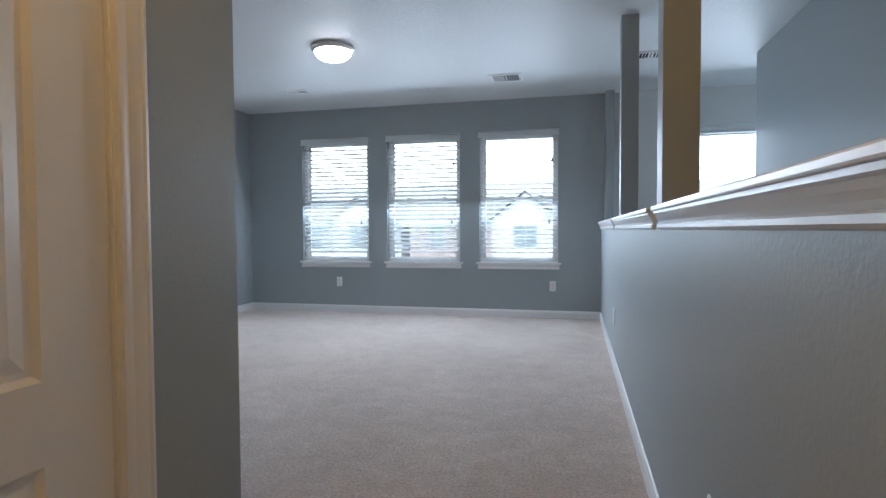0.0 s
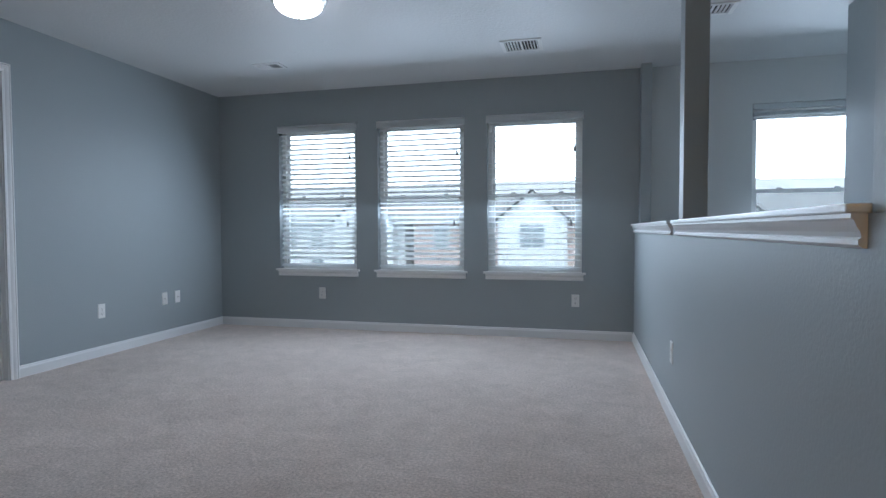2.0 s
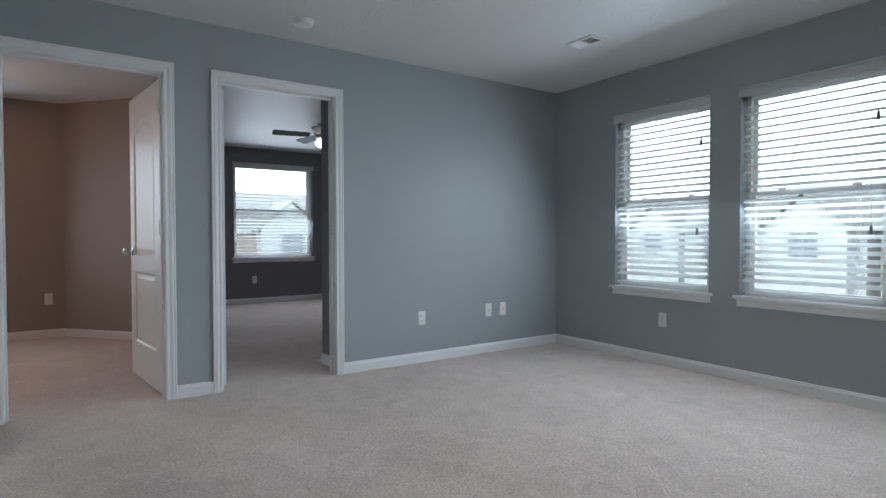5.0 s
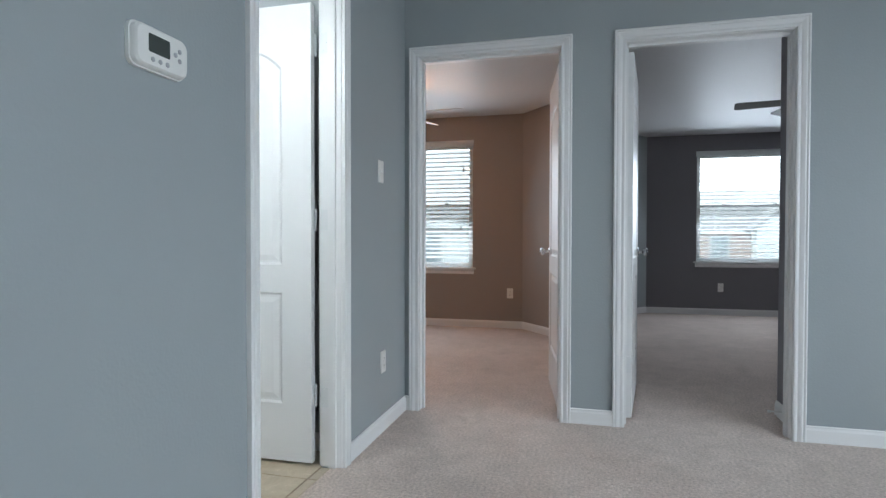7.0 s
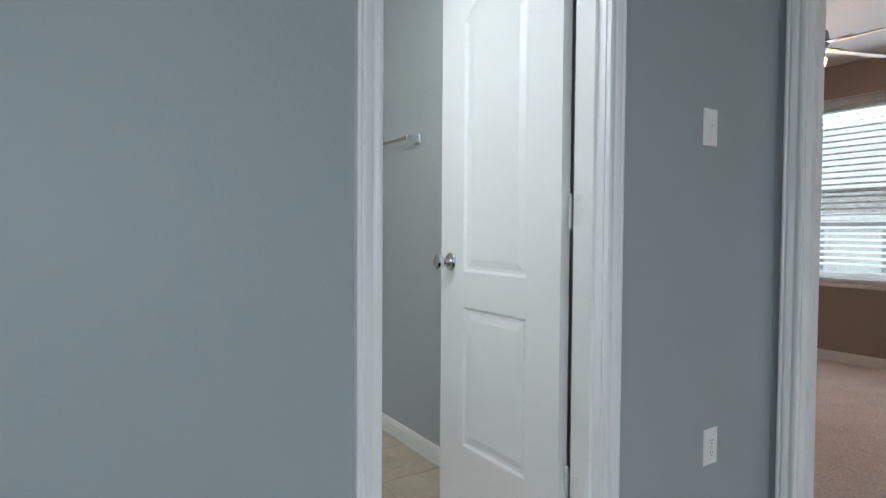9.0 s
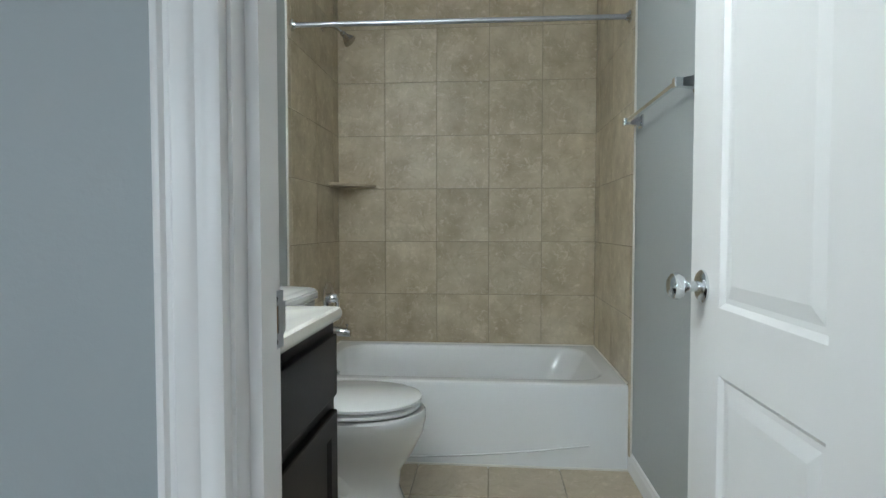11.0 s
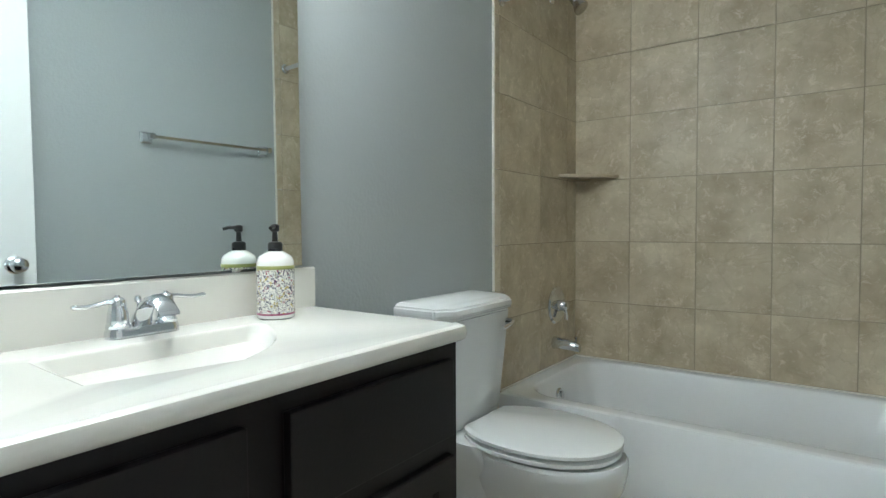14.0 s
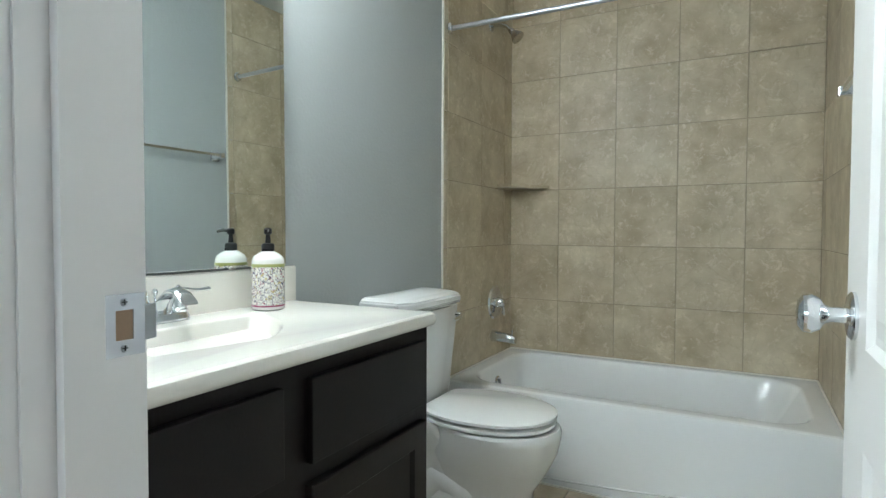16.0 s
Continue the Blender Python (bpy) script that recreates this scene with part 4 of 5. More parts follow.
def fan(x, y, z, turn, blade_mat, lamp_mat, label, r=0.62):
    top = thing("ceiling_fan", label, "ceiling fan", pose(x, y, 0, 0, 0, turn), group="ceiling fans")
    bm = bmesh.new()
    lathe(bm, ((0.065, H), (0.06, H - 0.035), (0.02, H - 0.055), (0.013, H - 0.06), (0.013, max(z + 0.105, H - 0.10)), (0.03, z + 0.1)), Matrix(), 24)
    part("downrod", bm, NICKEL, top, smooth=True)
    bm = bmesh.new()
    lathe(bm, ((0.03, z + 0.1), (0.10, z + 0.08), (0.11, z + 0.02), (0.095, z - 0.02), (0.06, z - 0.05)), Matrix(), 28)
    part("motor", bm, NICKEL, top, smooth=True)
    bm = bmesh.new()
    lathe(bm, ((0.06, z - 0.05), (0.095, z - 0.075), (0.09, z - 0.11), (0.05, z - 0.14), (0.008, z - 0.15)), Matrix(), 28)
    part("lamp_glass", bm, lamp_mat, top, "lit frosted glass bowl", smooth=True)
    for k in range(5):
        a = pose(0, 0, z, 0, 0, 72 * k)
        bm = bmesh.new()
        tw = radians(14)

        def sec(q, wd):
            return [a @ Vector((q, s * wd * math.cos(tw), s * wd * math.sin(tw) + dz)) for s, dz in ((-1, 0), (1, 0), (1, 0.007), (-1, 0.007))]
        loft(bm, [sec(0.16, 0.05), sec(0.22, 0.06), sec(r - 0.03, 0.07), sec(r, 0.055)])
        bl = part("blade", bm, blade_mat, top)
        bm = bmesh.new()
        loft(bm, [[a @ Vector((q, s * 0.02, 0.008 + dz)) for s, dz in ((-1, 0), (1, 0), (1, 0.006), (-1, 0.006))] for q in (0.09, 0.24)])
        part("blade_iron", bm, NICKEL, bl)
    return top


fan(-5.86, 0.59, 2.15, 17, FANWHITE, FANLIGHT_WARM, "white-bladed ceiling fan with a warm lit lamp")
fan(-6.9, 4.22, 2.29, 44, FANDARK, FANLIGHT, "dark-bladed ceiling fan with a lit lamp", r=0.6)

# ---- bathroom things ----


def rr(x0, x1, y0, y1, r, z, n=5):
    """Rounded rectangle outline at height z, counter-clockwise."""
    pts = []
    for cx, cy, a0 in ((x1 - r, y1 - r, 0), (x0 + r, y1 - r, 90), (x0 + r, y0 + r, 180), (x1 - r, y0 + r, 270)):
        for k in range(n + 1):
            a = radians(a0 + 90 * k / n)
            pts.append((cx + r * math.cos(a), cy + r * math.sin(a), z))
    return pts


CT = 0.84
VF, VE = -2.555, 0.188
vc = thing("vanity_cabinet", "espresso dark wood vanity cabinet with shaker fronts", "vanity")
part("body", boxm(-2.532, BATH_E - 0.002, 0.207, 1.096, 0.10, CT - 0.036), WOOD, vc)
part("toe_kick", boxm(-2.49, BATH_E - 0.002, 0.235, 1.07, -0.003, 0.10), WOOD, vc)


def shaker(name, y0, y1, z0, z1, frame=0.0):
    """Cabinet front on the face at x = -2.532; with a frame it has a sunk panel."""
    x = -2.532
    f = part(name, boxm(x - 0.019, x - 0.0005, y0, y1, z0, z1, bevel=0.003), WOOD, vc) if not frame else None
    if frame:
        def rect(q, e):
            return [(x - q, y0 + e, z0 + e), (x - q, y1 - e, z0 + e), (x - q, y1 - e, z1 - e), (x - q, y0 + e, z1 - e)]
        f = part(name, loft(bmesh.new(), [rect(0.0005, 0), rect(0.016, 0), rect(0.019, 0.003), rect(0.019, frame), rect(0.009, frame + 0.008)]), WOOD, vc)
    return f


shaker("drawer_front", 0.24, 0.655, 0.615, 0.775)
shaker("drawer_front", 0.725, 1.055, 0.615, 0.775)
shaker("cabinet_door", 0.24, 0.655, 0.125, 0.575, 0.055)
shaker("cabinet_door", 0.725, 1.055, 0.125, 0.575, 0.055)

def bowl(back, side, front, z):
    """Outline of the sink: straight back and ends, the far end slanted, drawn in by the given margins."""
    x1, y0, y1 = -2.168 - back, 0.434 + side, 0.862 - side
    a, b = Vector((-2.398 + front, 0.866 - side)), Vector((-2.446 + front, 0.655 + side * 0.5))
    pts = [(x1 - 0.02 + 0.02 * math.cos(radians(18 * k)), y1 - 0.02 + 0.02 * math.sin(radians(18 * k)), z) for k in range(6)]
    pts += [(*a.lerp(b, k / 5), z) for k in range(6)]
    c = Vector((x1 - 0.035, y0 + 0.002))
    pts += [(*(b.lerp(c, k / 6) + Vector((-0.03, -0.02)) * math.sin(math.pi * k / 6)), z) for k in range(1, 7)]
    return pts + [(x1 - 0.02 + 0.02 * math.sin(radians(18 * k)), y0 + 0.02 - 0.02 * math.cos(radians(18 * k)), z) for k in range(6)]


ct = thing("countertop", "cream cultured marble countertop with integral sink", "countertop")
bm = bmesh.new()
X0, X1, Y0, Y1 = VF, BATH_E - 0.001, VE, 1.097
loft(bm, [rr(X0 + 0.012, X1, Y0 + 0.012, Y1, 0.004, CT - 0.035), rr(X0 + 0.004, X1, Y0 + 0.004, Y1, 0.012, CT - 0.031), rr(X0, X1, Y0, Y1, 0.014, CT - 0.022), rr(X0, X1, Y0, Y1, 0.014, CT - 0.014),
          rr(X0 + 0.004, X1, Y0 + 0.004, Y1, 0.012, CT - 0.004), rr(X0 + 0.012, X1, Y0 + 0.012, Y1, 0.01, CT), rr(X0 + 0.017, X1 - 0.004, Y0 + 0.017, Y1 - 0.004, 0.01, CT),
          bowl(0.0, 0.0, 0.0, CT), bowl(0.005, 0.005, 0.005, CT - 0.0015), bowl(0.008, 0.010, 0.009, CT - 0.006), bowl(0.016, 0.045, 0.014, CT - 0.070), bowl(0.026, 0.080, 0.022, CT - 0.122), bowl(0.042, 0.100, 0.040, CT - 0.131), bowl(0.060, 0.120, 0.060, CT - 0.132)], True, True)
part("slab_with_basin", bm, COUNTER, ct, smooth=True)
bm = bmesh.new()
loft(bm, [[(x, y, z) for x, z in ((BATH_E - 0.001, CT), (BATH_E - 0.022, CT), (BATH_E - 0.022, CT + 0.098), (BATH_E - 0.017, CT + 0.103), (BATH_E - 0.001, CT + 0.103))] for y in (VE + 0.002, 1.097)])
part("backsplash", bm, COUNTER, ct)
bm = bmesh.new()
lathe(bm, ((0.021, 0.0), (0.021, 0.002), (0.012, 0.003)), pose(-2.30, 0.70, CT - 0.132), 20)
part("drain", bm, CHROME, ct, "chrome drain", smooth=True)

# faucet
FX, FY = -2.100, 0.645
fc = thing("faucet", "polished chrome two-handle faucet on the countertop", "faucet", pose(FX, FY, CT) @ Matrix.Scale(0.82, 4))
part("base", loft(bmesh.new(), [rr(-0.028, 0.028, -0.082, 0.082, 0.024, 0.0), rr(-0.028, 0.028, -0.082, 0.082, 0.024, 0.014), rr(-0.024, 0.024, -0.078, 0.078, 0.021, 0.024), rr(-0.016, 0.016, -0.07, 0.07, 0.014, 0.027)]), CHROME, fc, smooth=True)


def fsec(x, z, hw, hh, lean):
    """Spout section: a flat-bottomed, round-shouldered bar leaning along its run."""
    c, s = math.cos(radians(lean)), math.sin(radians(lean))
    out = []
    for u, v in ((-1, -1), (1, -1), (1, 0.1), (0.85, 0.6), (0.5, 0.92), (0, 1), (-0.5, 0.92), (-0.85, 0.6), (-1, 0.1)):
        out.append((x + v * hh * s, u * hw, z + v * hh * c))
    return out


bm = bmesh.new()
loft(bm, [fsec(0.008, 0.014, 0.024, 0.016, -80), fsec(0.000, 0.040, 0.022, 0.014, -66), fsec(-0.016, 0.066, 0.021, 0.012, -44), fsec(-0.042, 0.084, 0.021, 0.011, -20), fsec(-0.072, 0.090, 0.022, 0.010, 4), fsec(-0.100, 0.082, 0.023, 0.010, 24), fsec(-0.118, 0.068, 0.023, 0.009, 44), fsec(-0.122, 0.060, 0.021, 0.006, 50)])
part("spout", bm, CHROME, fc, smooth=True)
bm = bmesh.new()
lathe(bm, ((0.0035, 0.02), (0.0035, 0.072), (0.007, 0.075), (0.0085, 0.083), (0.006, 0.090), (0.002, 0.092)), pose(0.022, 0, 0), 14)
part("lift_rod", bm, CHROME, fc, smooth=True)
for s in (-1, 1):
    bm = bmesh.new()
    lathe(bm, ((0.0255, 0.024), (0.026, 0.030), (0.0225, 0.034), (0.0225, 0.040), (0.0215, 0.058), (0.018, 0.070), (0.0185, 0.074), (0.0175, 0.086), (0.012, 0.092), (0.006, 0.094), (0.0055, 0.098), (0.001, 0.099)), pose(0, s * 0.055, 0), 28)
    hd = part("handle_hub", bm, CHROME, fc, smooth=True)
    rings = []
    for q, w, h, z in ((0.006, 0.012, 0.007, 0.084), (0.024, 0.010, 0.0055, 0.085), (0.045, 0.0085, 0.005, 0.081), (0.066, 0.010, 0.005, 0.079), (0.082, 0.012, 0.006, 0.080), (0.092, 0.011, 0.006, 0.081), (0.097, 0.006, 0.003, 0.081)):
        rings.append([(-0.10 * q + w * math.cos(2 * math.pi * k / 14), s * (0.055 + q), z + h * math.sin(2 * math.pi * k / 14)) for k in range(14)])
    part("lever", loft(bmesh.new(), rings), CHROME, hd, smooth=True)

# soap bottle
sb = thing("soap_bottle", "patterned cream soap bottle with black pump on the counter", "soap bottle", pose(-2.147, 0.371, CT))
bm = bmesh.new()
lathe(bm, ((0.036, 0.0), (0.041, 0.003), (0.042, 0.010)), Matrix(), 36)
part("foot", bm, BOTTLE, sb, "cream foot", smooth=True)
bm = bmesh.new()
lathe(bm, ((0.042, 0.010), (0.0424, 0.0105), (0.0424, 0.0135), (0.042, 0.014)), Matrix(), 36)
part("foot_band", bm, PLUMBAND, sb, "plum band", smooth=True)
bm = bmesh.new()
lathe(bm, ((0.0415, 0.014), (0.042, 0.018), (0.042, 0.108), (0.0415, 0.112)), Matrix(), 40)
part("label_wrap", bm, LABEL, sb, "floral scroll-patterned wrap", smooth=True)
bm = bmesh.new()
lathe(bm, ((0.0415, 0.112), (0.0428, 0.114), (0.0428, 0.118), (0.0415, 0.120)), Matrix(), 36)
part("band", bm, GREENBAND, sb, "olive band", smooth=True)
bm = bmesh.new()
lathe(bm, ((0.0415, 0.120), (0.041, 0.130), (0.036, 0.140), (0.024, 0.148), (0.017, 0.152)), Matrix(), 36)
part("shoulder", bm, BOTTLE, sb, "cream glazed shoulder", smooth=True)
bm = bmesh.new()
lathe(bm, ((0.0165, 0.152), (0.0165, 0.168), (0.014, 0.172), (0.007, 0.174), (0.0055, 0.195), (0.010, 0.198), (0.010, 0.210), (0.006, 0.213)), Matrix(), 24)
pm = part("pump", bm, BLACKP, sb, "black pump", smooth=True)
bm = bmesh.new()
tube(bm, [(0, 0, 0.206), (-0.012, 0.016, 0.208), (-0.022, 0.028, 0.204)], [0.0055, 0.0048, 0.004], 10)
part("nozzle", bm, BLACKP, pm, smooth=True)

# mirror
mi = thing("mirror", "large frameless wall mirror over the vanity", "mirror")
# it stands out a little at its foot and at its far end
part("mirror_glass", boxm(-0.006, 0.0, -0.833, 0.0, 0.0, 1.11, bevel=0.001), MIRROR, mi, m=pose(BATH_E - 0.010, 1.07, CT + 0.109, 0, 0.3, -0.85))
for y in (0.42, 0.92):
    part("mirror_clip", boxm(BATH_E - 0.020, BATH_E - 0.0012, y - 0.012, y + 0.012, CT + 0.1035, CT + 0.115, bevel=0.001), CHROME, mi)

# toilet
to = thing("toilet", "white porcelain two-piece toilet, lid closed", "toilet", pose(BATH_E, -0.36, 0, 0, 0, 180))


def oval(cx, a, b, z, n=36, back=None, power=2.0):
    pts = []
    for k in range(n):
        t = 2 * math.pi * k / n
        c, s = math.cos(t), math.sin(t)
        x = cx + a * math.copysign(abs(c) ** (2 / power), c)
        if back is not None:
            x = max(x, back)
        pts.append((x, b * math.copysign(abs(s) ** (2 / power), s), z))
    return pts


bm = bmesh.new()
loft(bm, [oval(0.34, 0.25, 0.125, -0.004, power=2.6), oval(0.34, 0.245, 0.12, 0.03, power=2.6), oval(0.35, 0.215, 0.098, 0.09, power=2.4), oval(0.37, 0.205, 0.10, 0.16), oval(0.395, 0.225, 0.13, 0.23), oval(0.415, 0.24, 0.163, 0.30), oval(0.42, 0.245, 0.178, 0.35), oval(0.42, 0.246, 0.182, 0.375), oval(0.42, 0.240, 0.176, 0.385)])
part("bowl", bm, PORC, to, smooth=True)
bm = bmesh.new()
loft(bm, [rr(0.06, 0.30, -0.10, 0.10, 0.03, 0.16), rr(0.04, 0.32, -0.115, 0.115, 0.03, 0.28), rr(0.02, 0.30, -0.165, 0.165, 0.03, 0.36), rr(0.02, 0.28, -0.17, 0.17, 0.03, 0.395)])
part("deck", bm, PORC, to, smooth=True)
bm = bmesh.new()
tube(bm, [(0.40, 0.0, 0.10), (0.32, 0.0, 0.17), (0.24, 0.0, 0.19), (0.17, 0.0, 0.13), (0.14, 0.0, 0.05)], [0.10, 0.108, 0.11, 0.105, 0.10], 20)
part("trapway", bm, PORC, to, smooth=True)
bm = bmesh.new()


def tank_ring(d0, d1, w, z, cut):
    return [(d0, -w, z), (d1 - cut, -w, z), (d1, -w + cut * 1.3, z), (d1, w - cut * 1.3, z), (d1 - cut, w, z), (d0, w, z)]


loft(bm, [tank_ring(0.02, 0.165, 0.175, 0.395, 0.03), tank_ring(0.016, 0.172, 0.185, 0.42, 0.03), tank_ring(0.012, 0.20, 0.212, 0.765, 0.035)])
bmesh.ops.bevel(bm, geom=list(bm.edges), offset=0.008, segments=2, affect="EDGES")
part("tank", bm, PORC, to, smooth=True)
bm = bmesh.new()
loft(bm, [tank_ring(0.008, 0.208, 0.222, 0.766, 0.045), tank_ring(0.006, 0.212, 0.226, 0.772, 0.045), tank_ring(0.006, 0.210, 0.225, 0.798, 0.045), tank_ring(0.012, 0.19, 0.21, 0.812, 0.045)])
bmesh.ops.bevel(bm, geom=list(bm.edges), offset=0.005, segments=2, affect="EDGES")
part("tank_lid", bm, PORC, to, smooth=True)
bm = bmesh.new()
tube(bm, [(0.20, 0.15, 0.72), (0.222, 0.15, 0.72), (0.228, 0.13, 0.715), (0.228, 0.075, 0.708)], [0.011, 0.008, 0.006, 0.008], 10)
part("flush_lever", bm, CHROME, to, smooth=True)
for nm, z0, z1, gr in (("seat", 0.392, 0.410, 0.0), ("seat_lid", 0.415, 0.433, 0.002)):
    bm = bmesh.new()
    loft(bm, [oval(0.40, 0.243, 0.184, z0, 48, 0.205, 2.15), oval(0.40, 0.247 + gr, 0.188 + gr, z0 + 0.004, 48, 0.202, 2.15), oval(0.40, 0.247 + gr, 0.188 + gr, z1 - 0.005, 48, 0.202, 2.15), oval(0.40, 0.238, 0.178, z1, 48, 0.208, 2.15)])
    part(nm, bm, PORC, to, smooth=True)
for s in (-1, 1):
    part("seat_hinge", boxm(0.185, 0.225, s * 0.075 - 0.02, s * 0.075 + 0.02, 0.39, 0.422, bevel=0.005), PORC, to)
    bm = bmesh.new()
    lathe(bm, ((0.013, 0.02), (0.012, 0.035), (0.006, 0.042)), pose(0.30, s * 0.125, 0), 14)
    part("bolt_cap", bm, PORC, to, smooth=True)

# bathtub
TX0, TX1, TY0, TY1, TZ = BATH_W + 0.013, BATH_E - 0.013, BATH_B + 0.012, -0.772, 0.372
tu = thing("bathtub", "white enamelled alcove bathtub with sculpted apron", "bathtub")
bm = bmesh.new()
loft(bm, [rr(TX0, TX1, TY0, TY1, 0.004, -0.012, 6), rr(TX0, TX1, TY0, TY1, 0.004, TZ - 0.016, 6), rr(TX0 + 0.001, TX1 - 0.001, TY0 + 0.001, TY1 - 0.004, 0.006, TZ - 0.005, 6), rr(TX0 + 0.004, TX1 - 0.004, TY0 + 0.004, TY1 - 0.014, 0.01, TZ, 6), rr(TX0 + 0.012, TX1 - 0.012, TY0 + 0.01, TY1 - 0.022, 0.02, TZ, 6), rr(TX0 + 0.068, TX1 - 0.063, TY0 + 0.044, TY1 - 0.067, 0.14, TZ, 6),
          rr(TX0 + 0.075, TX1 - 0.07, TY0 + 0.05, TY1 - 0.075, 0.14, TZ - 0.002, 6), rr(TX0 + 0.085, TX1 - 0.078, TY0 + 0.056, TY1 - 0.083, 0.14, TZ - 0.012, 6), rr(TX0 + 0.19, TX1 - 0.10, TY0 + 0.085, TY1 - 0.105, 0.13, 0.16, 6), rr(TX0 + 0.27, TX1 - 0.13, TY0 + 0.115, TY1 - 0.135, 0.10, 0.075, 6), rr(TX0 + 0.34, TX1 - 0.18, TY0 + 0.16, TY1 - 0.18, 0.08, 0.062, 6)], True, True)
part("tub_body", bm, TUBM, tu, smooth=True)
bm = bmesh.new()
crv = [(TX1 - 0.02 - u * 1.3, 0.02 + 0.085 * u ** 2.2) for u in [k / 14 for k in range(15)]]
loft(bm, [[(x, TY1 - 0.001, z - 0.006), (x, TY1 + 0.009, z), (x, TY1 - 0.001, z + 0.002)] for x, z in crv])
part("apron_crease", bm, TUBM, tu, smooth=True)
bm = bmesh.new()
lathe(bm, ((0.036, 0.0), (0.036, 0.004), (0.030, 0.010), (0.012, 0.012)), pose(TX1 - 0.088, -1.17, 0.275, 0, -82, 0), 24)
of = part("overflow_plate", bm, CHROME, tu, "chrome overflow plate", smooth=True)
part("overflow_lever", boxm(TX1 - 0.108, TX1 - 0.098, -1.175, -1.165, 0.27, 0.30, bevel=0.002), CHROME, of)
part("caulk_line", box(box(boxm(TX0, TX1, TY0 - 0.001, TY0 + 0.006, TZ + 0.0005, TZ + 0.007), TX0 - 0.001, TX0 + 0.006, TY0 + 0.006, TY1 - 0.02, TZ + 0.0005, TZ + 0.007), TX1 - 0.006, TX1 + 0.001, TY0 + 0.006, TY1 - 0.02, TZ + 0.0005, TZ + 0.007), CAULK, tu)
part("caulk_line", boxm(TX0, TX1, TY1 + 0.0005, TY1 + 0.006, -0.003, 0.005), CAULK, tu)

# shower fittings
SX = BATH_E - 0.012
rod = thing("shower_rod", "straight metal shower curtain rod across the tub alcove", "curtain rod")
bm = bmesh.new()
tube(bm, [(BATH_W + 0.012, -0.82, 1.955), (SX, -0.80, 1.955)], 0.011, 16)
part("rod", bm, STRIKE, rod, "satin metal rod", smooth=True)
for x, y, s in ((SX, -0.80, -1), (BATH_W + 0.0125, -0.82, 1)):
    bm = bmesh.new()
    lathe(bm, ((0.026, 0.0), (0.026, 0.006), (0.018, 0.012), (0.016, 0.022)), pose(x, y, 1.955, 0, 90 * s, 0), 22)
    part("flange", bm, CHROME, rod, smooth=True)
sh = thing("wall_shower", "chrome shower head on a bent arm", "shower head")
bm = bmesh.new()
lathe(bm, ((0.028, 0.0), (0.026, 0.006), (0.012, 0.010)), pose(SX, -1.265, 2.115, 0, -90, 0), 22)
part("wall_flange", bm, CHROME, sh, smooth=True)
bm = bmesh.new()
tube(bm, [(SX, -1.265, 2.115), (SX - 0.05, -1.265, 2.115), (SX - 0.085, -1.265, 2.10), (SX - 0.11, -1.265, 2.075)], 0.009, 12)
part("arm", bm, CHROME, sh, smooth=True)
bm = bmesh.new()
lathe(bm, ((0.012, 0.0), (0.016, 0.012), (0.014, 0.022), (0.022, 0.035), (0.034, 0.06), (0.035, 0.068), (0.028, 0.070)), pose(SX - 0.105, -1.265, 2.082, 0, 222, 0), 24)
part("head", bm, NICKEL, sh, smooth=True)
va = thing("shower_valve", "chrome round shower valve with lever handle on tile", "shower valve")
bm = bmesh.new()
lathe(bm, ((0.09, 0.0), (0.09, 0.004), (0.082, 0.012), (0.045, 0.016), (0.03, 0.02)), pose(SX, -1.325, 0.665, 0, -90, 0), 36)
part("escutcheon", bm, CHROME, va, smooth=True)
bm = bmesh.new()
lathe(bm, ((0.028, 0.018), (0.026, 0.05), (0.018, 0.062), (0.006, 0.066)), pose(SX, -1.325, 0.665, 0, -90, 0), 24)
part("hub", bm, CHROME, va, smooth=True)
bm = bmesh.new()
tube(bm, [(SX - 0.045, -1.325, 0.665), (SX - 0.052, -1.332, 0.635), (SX - 0.05, -1.34, 0.60)], [0.011, 0.009, 0.011], 12)
part("lever", bm, CHROME, va, smooth=True)
ts = thing("tub_spout", "chrome tub spout with diverter knob", "tub spout")
bm = bmesh.new()
loft(bm, [[(SX - u, -1.305 + r * math.cos(a), 0.487 - dz + r * math.sin(a)) for a in [2 * math.pi * k / 18 for k in range(18)]] for u, r, dz in ((0.0, 0.030, 0), (0.02, 0.029, 0), (0.075, 0.025, 0.003), (0.115, 0.023, 0.008), (0.132, 0.018, 0.012))])
part("spout_body", bm, CHROME, ts, smooth=True)
bm = bmesh.new()
lathe(bm, ((0.004, 0.0), (0.004, 0.014), (0.008, 0.018), (0.008, 0.024)), pose(SX - 0.112, -1.305, 0.502), 12)
part("diverter_knob", bm, CHROME, ts, smooth=True)
cs = thing("corner_shelf", "tan stone corner shelf in the tub alcove", "shelf")
bm = bmesh.new()
bx, by = BATH_E - 0.011, BATH_B + 0.011
loft(bm, [[(bx, by, z), (bx - 0.225, by, z), (bx - 0.20, by + 0.03, z), (bx - 0.03, by + 0.20, z), (bx, by + 0.215, z)] for z in (1.288, 1.302)])
part("shelf_slab", bm, TILE, cs)

